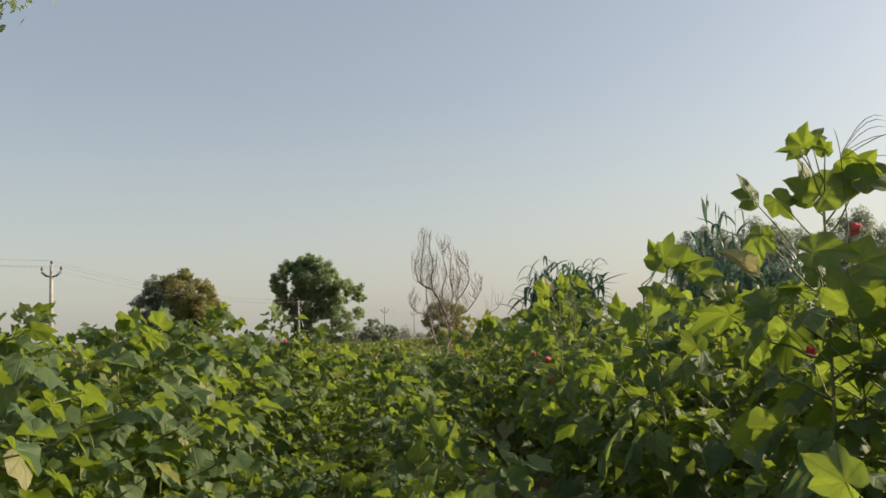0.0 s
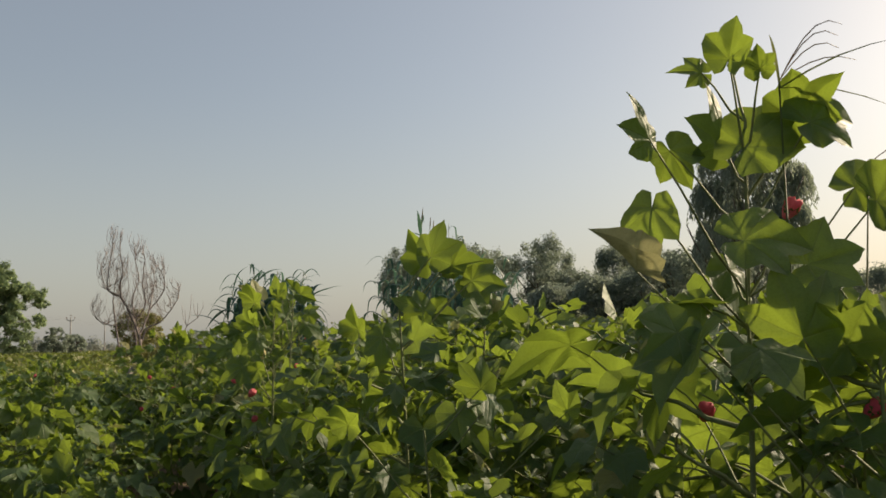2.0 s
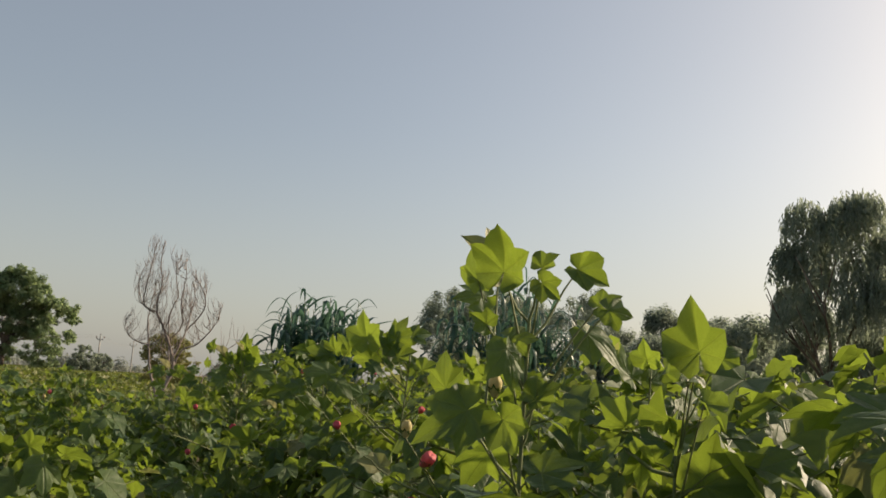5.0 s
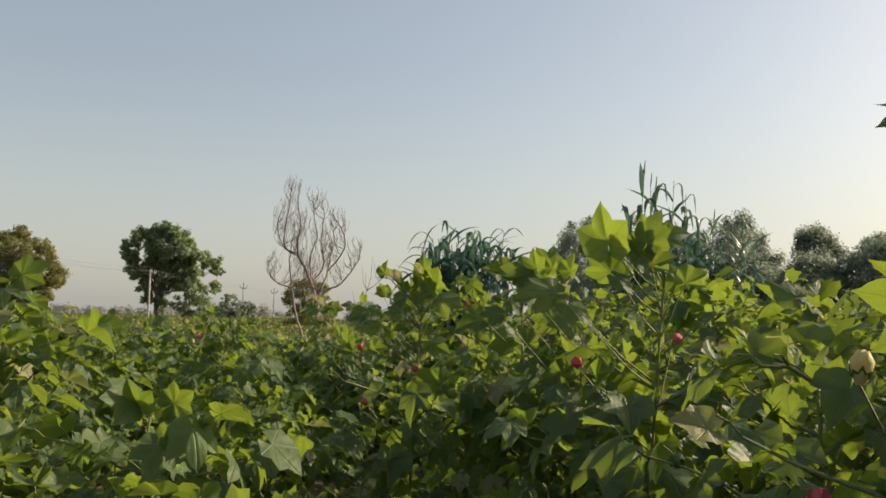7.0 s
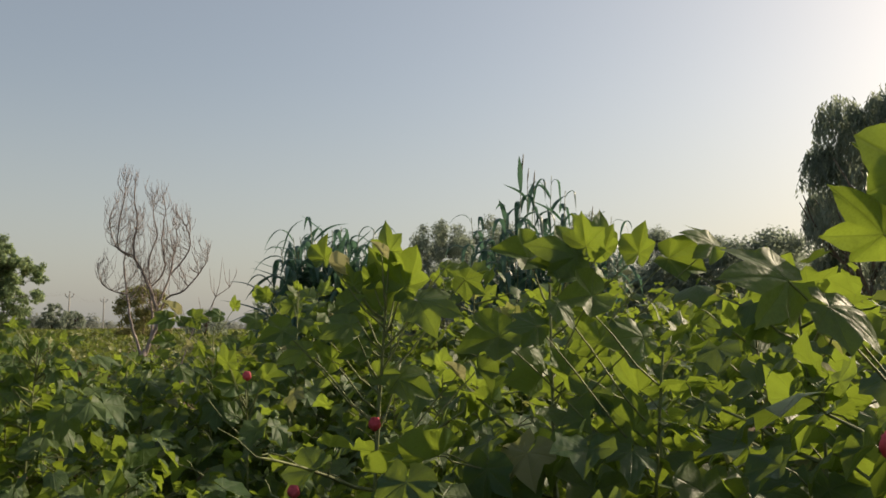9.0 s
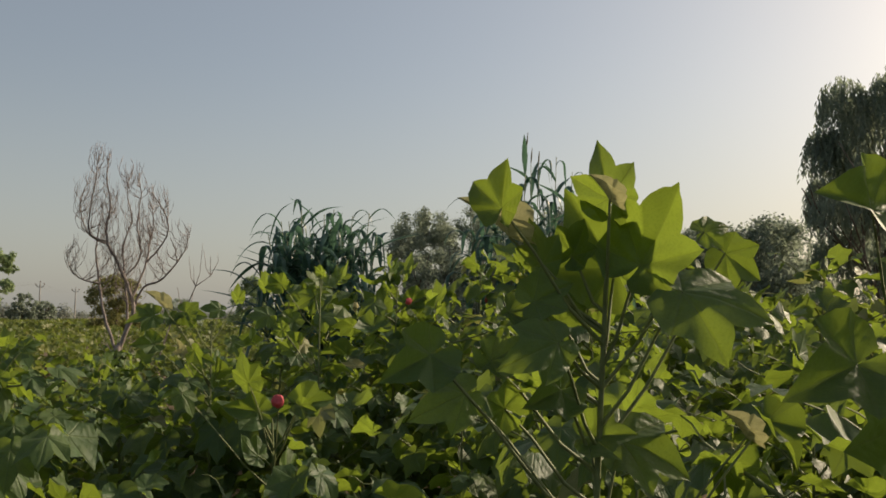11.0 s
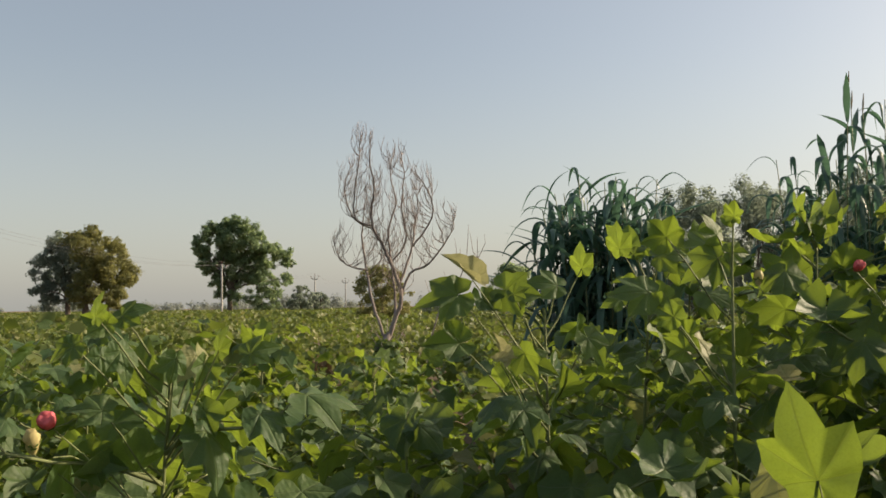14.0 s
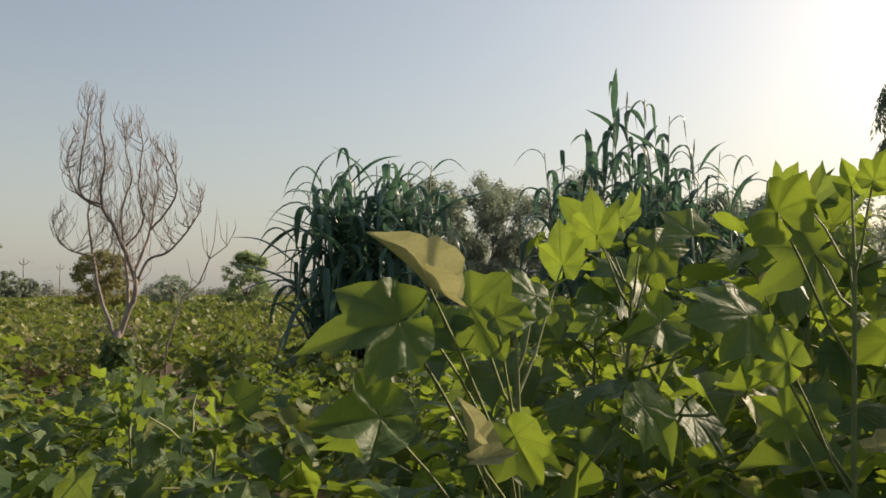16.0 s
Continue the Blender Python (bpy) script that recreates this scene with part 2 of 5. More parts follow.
# ---- cotton ----
def leaf_shape(rng, lobes=5, droop=0.3, cup=0.15, wave=0.05, fine=True, vee=0.0, close=False, curl=0.0):
    """A palmate leaf of length 1: stalk at the origin, tip along y, face up."""
    tips = ((0.0, 1.0), (0.86, 0.80), (1.75, 0.56)) if lobes == 5 else ((0.0, 1.04), (0.84, 0.74), (1.85, 0.42))
    dips = ((0.43, 0.69), (1.30, 0.60), (2.60, 0.46)) if lobes == 5 else ((0.46, 0.72), (1.40, 0.57), (2.60, 0.44))
    if close:
        dips = tuple((a, r * 0.88) for a, r in dips)
    angles = (0, 0.05, 0.13, 0.27, 0.38, dips[0][0], 0.52, 0.70, 0.82, tips[1][0], 0.97, 1.14, dips[1][0], 1.45, 1.65, tips[2][0], 1.95, 2.25, 2.6, 2.85, 3.0) if close else (0, 0.15, 0.43, 0.68, 0.86, 1.04, 1.30, 1.55, 1.75, 2.1, 2.6, 2.98) if fine else (0, 0.43, 0.86, 1.30, 1.75, 2.6)

    def radius(a):
        if a >= 2.6:
            return 0.44 - 0.16 * (a - 2.6) / 0.38
        i = min(range(3), key=lambda k: abs(a - tips[k][0]))
        t, l = tips[i]
        d, q = dips[i] if a >= t else dips[i - 1]
        u = min(1.0, abs(a - t) / abs(d - t))
        if close:
            return q + (l - q) * (0.78 * (1 - u) + 0.22 * math.exp(-u / 0.12) * (1 - u) + 0.08 * math.sin(math.pi * u))
        return q + (l - q) * (1 - u) ** 1.3

    outline = [-a for a in reversed(angles[1:])] + list(angles)
    verts, uv, faces = [(0, 0, 0)], [(0, 0)], []
    twist, p1, p2 = rng.uniform(-0.4, 0.4), rng.uniform(0, 6), rng.uniform(0, 6)
    lean = rng.uniform(-0.1, 0.1)
    rings = (0.36, 0.72, 1.0) if close else (0.55, 1.0) if fine else (1.0,)
    for s in rings:
        for a in outline:
            q = radius(abs(a)) * s * (1 + lean * math.sin(a)) * (rng.uniform(0.985, 1.015) if close else rng.uniform(0.96, 1.04))
            x, y = math.sin(a) * q, math.cos(a) * q
            fold = min(abs(a - t) for t in (-1.75, -0.86, 0, 0.86, 1.75))
            z = vee * abs(x) + cup * fold * q - droop * q * q * (0.55 + 0.45 * math.cos(a)) + twist * x * y * 0.6
            z += wave * (math.sin(a * 4 + p1) + 0.7 * math.sin(a * 7 + p2)) * s * s
            z += curl * s ** 5 * (0.5 + 0.5 * math.sin(a * 2.3 + p2))
            verts.append((x, y, z))
            uv.append((x, y))
    n = len(outline)
    for i in range(n - 1):
        faces.append((0, 1 + i + 1, 1 + i))
        for k in range(len(rings) - 1):
            b = 1 + k * n + i
            faces.append((b, b + 1, b + n + 1, b + n))
    return verts, faces, uv


_lr = random.Random(11)
LEAVES = [leaf_shape(_lr, 5, d, c, w, vee=v) for d, c, w, v in ((0.25, 0.16, 0.05, 0.1), (0.5, 0.12, 0.06, -0.25), (0.15, 0.28, 0.06, 0.4), (0.75, 0.2, 0.08, 0.0))]
LEAVES += [leaf_shape(_lr, 3, d, c, w, vee=v) for d, c, w, v in ((0.4, 0.15, 0.05, -0.2), (0.2, 0.3, 0.06, 0.45))]
LEAVES += [leaf_shape(_lr, 5, -0.45, 0.5, 0.10)]
COARSE = [leaf_shape(_lr, l, d, c, 0.05, False, v) for l, d, c, v in ((5, 0.3, 0.15, 0.1), (5, 0.6, 0.1, -0.25), (3, 0.2, 0.2, 0.4), (5, 0.1, 0.25, 0.2))]
CLOSE = [leaf_shape(_lr, l, d, c, w, True, v, True, e) for l, d, c, w, v, e in (
    (5, 0.30, 0.26, 0.035, 0.15, 0.05), (5, 0.55, 0.20, 0.045, -0.30, 0.10), (5, 0.15, 0.30, 0.045, 0.50, -0.06), (5, 0.80, 0.28, 0.05, 0.10, 0.12),
    (3, 0.45, 0.25, 0.035, -0.25, 0.08), (3, 0.20, 0.34, 0.04, 0.55, 0.10), (5, -0.45, 0.50, 0.07, 0.1, 0.15))]
CLOSE_MESH = [Geo().add(*g).mesh("leaf", M_LEAF) for g in CLOSE]
LEAF_MESH = [Geo().add(*g).mesh("leaf", M_LEAF) for g in LEAVES]
ROLLED_MESH = [Geo().add([(x * 0.48, y, z + 0.25 * abs(x)) for x, y, z in v], f, u).mesh("leaf", M_LEAF_CREAM) for v, f, u in CLOSE]   # rolled up lengthwise


def flower_geo(rng, length=0.040, mouth=0.0135):
    """A closed, barrel-shaped flower of five rolled petals with a ragged mouth."""
    g, n = Geo(), 15
    verts, faces = [], []
    rings = ((0, 0.0055), (0.2, 0.0100), (0.45, 0.0140), (0.7, 0.0150), (0.9, mouth), (1.0, mouth * 0.72))
    for z, r in rings:
        for k in range(n):
            a = 2 * math.pi * k / n + z * 0.9
            q = r * (1 + 0.13 * z * math.cos(5 * a) + rng.uniform(-0.04, 0.04))
            verts.append((math.cos(a) * q, math.sin(a) * q, z * length + (rng.uniform(-0.004, 0.003) if z >= 0.9 else 0)))
    for i in range(len(rings) - 1):
        for k in range(n):
            faces.append((i * n + k, i * n + (k + 1) % n, (i + 1) * n + (k + 1) % n, (i + 1) * n + k))
    last = (len(rings) - 1) * n
    verts.append((0, 0, length * 0.8))
    faces += [(last + k, last + (k + 1) % n, last + n) for k in range(n)]
    return g.add(verts, faces)


def bract_geo(rng, size=0.03):
    """Three toothed bracts round a bud."""
    g = Geo()
    for k in range(3):
        a = 2 * math.pi * k / 3
        m = Matrix.Rotation(a, 4, "Z") @ Matrix.Rotation(radians(72), 4, "X")
        verts = [(0, 0, 0)]
        for i in range(9):
            w = (i / 8 - 0.5) * 2
            r = size * (1.0 if i % 2 == 0 else 0.75) * (1.15 - 0.4 * abs(w))
            verts.append((math.sin(w * 0.85) * r, math.cos(w * 0.85) * r, 0.35 * size * w * w - 0.008))
        g.add(verts, [(0, i + 1, i) for i in range(1, 9)], m=m)
    return g


def boll_geo(size=0.017):
    g, n = Geo(), 8
    verts, faces = [], []
    prof = ((0, 0.25), (0.15, 0.75), (0.4, 1.0), (0.75, 0.85), (1.15, 0.45), (1.4, 0.06))
    for z, r in prof:
        for k in range(n):
            a = 2 * math.pi * k / n
            q = r * size * (1 - 0.05 * (k % 5 == 0))
            verts.append((math.cos(a) * q, math.sin(a) * q, z * size))
    for i in range(len(prof) - 1):
        for k in range(n):
            faces.append((i * n + k, i * n + (k + 1) % n, (i + 1) * n + (k + 1) % n, (i + 1) * n + k))
    return g.add(verts, faces)


FLOWER_MESH = [flower_geo(_lr).mesh("flower", M_PETAL), flower_geo(_lr).mesh("flower", M_PETAL)]
CREAM_MESH = flower_geo(_lr, 0.046, 0.0095).mesh("flower", M_PETAL_PALE)
BRACT_MESH = bract_geo(_lr).mesh("calyx", M_BOLL)
BOLL_MESH = boll_geo().mesh("boll", M_BOLL)


FACING = {"new": (-0.65, -0.7, 0.15), "lit": (-0.62, -0.72, 0.22), "dim": (0.22, -0.84, 0.42), "old": (0.55, -0.75, 0.3), "sun": (0.55, -0.62, 0.56)}   # where a leaf's face points


def cotton_plan(rng, height, spread, leaf=0.105, density=1.0, low=0.25, gaps=0.0, extras=(), taper=0.55, final=None, bare=None):
    """Stem tubes, leaf matrices and fruiting points of one plant at the origin."""
    tubes, leaves, fruits = [], [], []
    lean = Vector((rng.uniform(-0.02, 0.02), rng.uniform(-0.02, 0.02), 0))
    axis = lambda s: Vector((lean.x * s * s * 2, lean.y * s * s * 2, s)) * height
    tubes.append(([axis(i / 6) for i in range(7)], [0.0062 * (1 - 0.8 * i / 6) + 0.0013 for i in range(7)], 6))

    def put_leaf(p, out, size, upright):
        size = min(size, 0.122)
        stalk = size * rng.uniform(0.5, 0.9)
        rise = rng.uniform(0.15, 0.7) + upright * 0.4
        d = Vector((out.x, out.y, rise)).normalized()
        tip = p + d * stalk
        if bare and tip.z > bare:
            return
        tubes.append(([p, p + d * stalk * 0.5 + Vector((0, 0, 0.006)), tip], [0.0018, 0.0016, 0.0014], 3))
        face = Vector((out.x * 0.9 + rng.uniform(-0.5, 0.5), out.y * 0.9 + rng.uniform(-0.5, 0.5), 0.85 - upright * 0.5))
        ahead = Vector((out.x, out.y, rng.uniform(-1.1, -0.05) + upright * 1.5))
        leaves.append(frame_of(tip, ahead, face, size))

    nodes = max(6, int(height / 0.058 * density))
    turn = rng.uniform(0, 6.28)
    for i in range(nodes):
        s = low + (1 - low) * (i + 0.5) / nodes
        p = axis(s)
        turn += 2.4 + rng.uniform(-0.4, 0.4)
        out = Vector((math.cos(turn), math.sin(turn), 0))
        shape = math.sin(min(1, (1.08 - s) / taper) * 1.57)
        length = spread * max(0.12, shape) * rng.uniform(0.7, 1.15)
        size = leaf * (0.72 + 0.38 * shape) * rng.uniform(0.65, 1.2)
        if s > 0.95:
            size *= 0.75
        if rng.random() > gaps:
            put_leaf(p, out, size, max(0, (s - 0.62) * 2.2))
        if length > 0.1 and not (bare and p.z + 0.5 * length > bare):
            rise = rng.uniform(0.25, 0.6)
            pts = [p]
            steps = 3 + int(length / 0.085)
            for k in range(1, steps):
                wob = Vector((rng.uniform(-0.02, 0.02), rng.uniform(-0.02, 0.02), rng.uniform(-0.01, 0.015)))
                pts.append(pts[-1] + (out + Vector((0, 0, rise * (1 - 0.35 * k / steps)))) * length / steps + wob)
            tubes.append((pts, [0.0045 - 0.003 * k / len(pts) for k in range(len(pts))], 4))
            for k in range(1, len(pts)):
                if rng.random() < gaps * 0.7:
                    continue
                side = Vector((out.y, -out.x, 0)) * (1 if k % 2 else -1) * rng.uniform(0.3, 1.1)
                o = (out + side).normalized()
                put_leaf(pts[k], o, size * rng.uniform(0.6, 1.1), 0.25 if k == len(pts) - 1 else 0)
                if rng.random() < 0.16:
                    fruits.append((pts[k] + Vector((0, 0, 0.01)), o + Vector((0, 0, rng.uniform(-0.3, 1.0)))))
    top = axis(1.0)
    for k in range(4):
        a = turn + k * 1.7
        put_leaf(top - Vector((0, 0, 0.02 * k)), Vector((math.cos(a), math.sin(a), 0)), leaf * rng.uniform(0.65, 1.0), rng.uniform(0.6, 1.3))
    top = final if bare else max((m @ Vector(p)).z for m in leaves for p in ((0, 1, -0.2), (0.6, 0.6, 0), (-0.6, 0.6, 0)))
    for spot, facing, what in extras:
        spot = (spot[0], spot[1], spot[2] * top / final)
        p, d = Vector(spot), Vector(facing)
        reach = math.hypot(p.x, p.y)
        foot = axis(min(1.0, max(0.1, (spot[2] - 0.05 - 0.75 * reach) / height)))
        tubes.append(([foot, foot.lerp(p, 0.35) + Vector((0, 0, -0.01)), foot.lerp(p, 0.7), p], [0.0024, 0.0020, 0.0016, 0.0012], 4))
        if what in ("pink", "cream"):
            fruits.insert(0, (p, d, what))
        else:
            leaves.append((frame_of(p, d, FACING[what[:3]], float(what[3:])), what[:3]))
    return tubes, leaves, fruits, top


TOP = {}


def stem_geo(tubes):
    g = Geo()
    for pts, radii, sides in tubes:
        tube(g, pts, radii, sides, cap=False)
    return g


COTTON = "green bushy cotton plant with lobed leaves growing in a row"


def cotton_near(rng, height, spread, label=COTTON, flowers=1, inside=0.5, thin=0.25, west=-9, meshes=LEAF_MESH, way=(-0.45, -0.89, 0.02), **kw):
    """A plant whose leaves, flowers and bolls are parts."""
    tubes, leaves, fruits, top = cotton_plan(rng, height, spread, **kw)
    ob = thing("cotton_plant", label, "cotton plant", "cotton plants in rows")
    TOP[ob.name] = top
    part("stem", stem_geo(tubes), M_STEM, ob)
    blooms = [Vector((e[0][0], e[0][1], e[0][2] * top / kw["final"])) for e in kw.get("extras", ()) if e[2] in ("pink", "cream")]
    way = Vector(way)
    inner = Geo()
    for m in leaves:
        k, old = rng.choice((0, 1, 1, 2, 3, 4, 4, 4, 5, 5, 5, 6)), False
        if isinstance(m, tuple):
            m, old = m[0], m[1] == "old"
            k = 5 if old else k
        elif m.translation.x < west + (0.10 if m.translation.y > 0.14 else 0) or any(0 < (m.translation - b).dot(way) < 0.4 and ((m.translation - b) - way * (m.translation - b).dot(way)).length < 0.10 for b in blooms):
            continue
        elif m.translation.z < height * inside or rng.random() < thin:
            inner.add(*rng.choice(COARSE), m=m)
            continue
        part("leaf", (ROLLED_MESH if old else meshes)[k], None, ob, "curled cream leaf with sunlight put into its colour" if old else "", m)
    part("foliage", inner, M_LEAF, ob)
    for i, (p, d, *what) in enumerate(fruits):
        m = frame_of(p, Vector((0, 0, 1)).cross(d) if abs(d.z) < 0.98 else (1, 0, 0), d, rng.uniform(0.70, 0.92))
        if what or i < flowers:
            cream = what[0] == "cream" if what else rng.random() < 0.3
            q = part("flower", CREAM_MESH if cream else rng.choice(FLOWER_MESH), None, ob, "creamy yellow cotton flower" if cream else "wilted pink cotton flower", m)
            part("calyx", BRACT_MESH, None, q)
        elif i % 2:
            q = part("boll", BOLL_MESH, None, ob, "unripe green cotton boll", m)
            part("calyx", BRACT_MESH, None, q)
    return ob


def cotton_mid(rng, height, spread, label=COTTON, flowers=1, geo=None, material=None, **kw):
    """A plant seen from farther off: its foliage is one part."""
    tubes, leaves, fruits, top = cotton_plan(rng, height, spread, **kw)
    ob = thing("cotton_plant", label, "cotton plant", "cotton plants in rows")
    TOP[ob.name] = top
    part("stem", stem_geo(tubes[:1] + [(t[0], t[1], 3) for t in tubes[1:] if t[2] == 4]), M_STEM, ob)
    g = Geo()
    for m in leaves:
        g.add(*rng.choice(geo or COARSE), m=m)
    part("foliage", g, material or M_LEAF, ob)
    for p, d, *_ in fruits[:flowers]:
        part("flower", rng.choice(FLOWER_MESH), None, ob, "wilted pink cotton flower", frame_of(p, (1, 0, 0.1), d, 1.0))
    return ob



# ---- ground ----
def ground_height(x, y):
    return 0.03 * math.sin(x * 2 * math.pi / 0.78 + 0.6) if abs(x) < 12 and -4 < y < 24 else 0.0


g = Geo()
xs = [-2500, -600, -150, -60, -30] + [-14 + 0.2 * i for i in range(141)] + [30, 60, 150, 600, 2500]
ys = [-800, -100, -20] + [-4 + 0.9 * i for i in range(32)] + [28, 40, 60, 100, 160, 250, 400, 900, 2600]
for y in ys:
    for x in xs:
        g.v.append((x, y, ground_height(x, y)))
        g.uv.append((0, 0))
nx = len(xs)
for j in range(len(ys) - 1):
    for i in range(nx - 1):
        g.f.append((j * nx + i, j * nx + i + 1, (j + 1) * nx + i + 1, (j + 1) * nx + i))
tagged(new("ground", g.mesh("ground", M_SOIL)), "dry brown tilled field soil under the crop", "ground", kind="structure")


# ---- trees ----
def limbs(g, rng, base, direction, length, radius, levels, ends, spread=0.55, up=0.15, kids=3, sides=6, wob=0.12):
    """A forked limb; collects the ends of its twigs."""
    pts, radii = [Vector(base)], [radius]
    d = Vector(direction).normalized()
    n = 5
    for i in range(n):
        d = (d + Vector((rng.uniform(-wob, wob), rng.uniform(-wob, wob), rng.uniform(-wob, wob) + up * 0.2))).normalized()
        pts.append(pts[-1] + d * length / n)
        radii.append(radius * (1 - 0.45 * (i + 1) / n))
    tube(g, pts, radii, sides)
    if levels == 0:
        ends.append((pts[-1], d))
        return
    for k in range(kids):
        a = rng.uniform(0, 6.28)
        s = Vector((math.cos(a), math.sin(a), rng.uniform(-0.2, 0.5) + up))
        at = pts[rng.choice((3, 4, 5, 5))]
        limbs(g, rng, at, d + s * spread * rng.uniform(0.8, 1.5), length * rng.uniform(0.6, 0.8), radii[-1] * 0.85, levels - 1, ends, spread, up, kids, max(3, sides - 1), wob)


def blob_leaves(g, rng, centres, count, leaf, radius, flat=0.75, shell=0.4):
    """Small leaf blades scattered through clumps with an uneven outline; the blades face out of their clump."""
    r = np.random.default_rng(rng.randrange(1 << 30))
    c = np.array([p for p, _ in centres])
    size = np.array([q for _, q in centres])
    pick = r.choice(len(c), count, p=size ** 2 / np.sum(size ** 2))
    d = r.normal(size=(count, 3))
    d /= np.linalg.norm(d, axis=1)[:, None]
    ang = np.arctan2(d[:, 1], d[:, 0])
    lump = 0.80 + 0.22 * np.sin(ang * 3 + c[pick, 0] * 5) * np.cos(d[:, 2] * 4 + c[pick, 2] * 3) + 0.10 * np.sin(ang * 7 + d[:, 2] * 9 + c[pick, 1])
    q = size[pick] * radius * r.random(count) ** shell * lump
    at = c[pick] + d * q[:, None] * np.array((1, 1, flat))
    up = d + r.normal(size=(count, 3)) * 0.45 + np.array((0, 0, 0.45))
    up /= np.linalg.norm(up, axis=1)[:, None]
    y = np.cross(up, r.normal(size=(count, 3)))
    y /= np.linalg.norm(y, axis=1)[:, None]
    x = np.cross(y, up)
    s = (leaf * r.uniform(0.6, 1.3, count))[:, None]
    quad = np.stack([at - 0.5 * y * s, at + 0.36 * x * s + 0.1 * up * s, at + 0.55 * y * s, at - 0.36 * x * s + 0.1 * up * s], 1).reshape(-1, 3)
    n = len(g.v)
    g.v += quad.tolist()
    g.uv += [(0.3, 0.2)] * len(quad)
    g.f += (np.arange(count * 4).reshape(-1, 4) + n).tolist()


def tree(name, label, at, height, crown, material, seed, leaf=0.5, count=3500, trunk=0.3, clear=0.3, flat=0.75, r0=0.2, levels=2, clumps=120):
    """A tree with an egg-shaped crown. crown: its width."""
    rng = random.Random(seed)
    ob = thing(name, label, "tree", at=at)
    g, ends = Geo(), []
    limbs(g, rng, (0, 0, 0), (rng.uniform(-0.1, 0.1), rng.uniform(-0.1, 0.1), 1), height * 0.36, trunk, levels, ends, 0.75, 0.25, 4, 7)
    part("trunk", g, M_BARK, ob)
    centres = []
    for _ in range(clumps):
        a, z = rng.uniform(0, 6.28), rng.random()
        q = crown * 0.40 * rng.random() ** 0.4 * math.sin((0.16 + 0.78 * z ** 0.9) * math.pi) ** 0.6
        centres.append(((math.cos(a) * q, math.sin(a) * q, height * (clear + (0.92 - clear) * z)), rng.uniform(0.5, 1.1)))
    g = Geo()
    blob_leaves(g, rng, centres, count, leaf, height * r0 * 0.62, flat)
    part("crown", g, material, ob)
    return ob


def shaped_tree(label, at, fork, boughs, material, seed, leaf, count, trunk, deep=0.6, flat=0.85):
    """A large tree: a trunk to the fork, a limb to every bough (across, height, radius), and clumps of leaves round each bough."""
    rng = random.Random(seed)
    ob = thing("broad_tree", label, "tree", at=at)
    g, centres = Geo(), []
    tube(g, [(0, 0, 0), (0.1 * trunk, 0, fork * 0.5), (0, 0, fork)], [trunk, trunk * 0.85, trunk * 0.75], 9)
    for x, z, r in boughs:
        for k in range(2):
            tip = Vector((x, rng.uniform(-1, 1) * deep * (abs(x) + r), z))
            mid = Vector((x * 0.35, tip.y * 0.4, fork + (z - fork) * 0.6))
            tube(g, [(0, 0, fork * 0.9), mid * 0.5 + Vector((0, 0, fork * 0.5)), mid, tip], [trunk * 0.34, trunk * 0.22, trunk * 0.14, trunk * 0.05], 5)
            for _ in range(9):
                d = Vector((rng.gauss(0, 1), rng.gauss(0, 1), rng.gauss(0, 0.8))).normalized() * r * rng.uniform(0.35, 1.15)
                centres.append((tuple(tip + d), r * rng.uniform(0.38, 0.68)))
    part("trunk", g, M_BARK, ob)
    g = Geo()
    blob_leaves(g, rng, centres, count, leaf, 1.0, flat)
    part("crown", g, material, ob)
    return ob


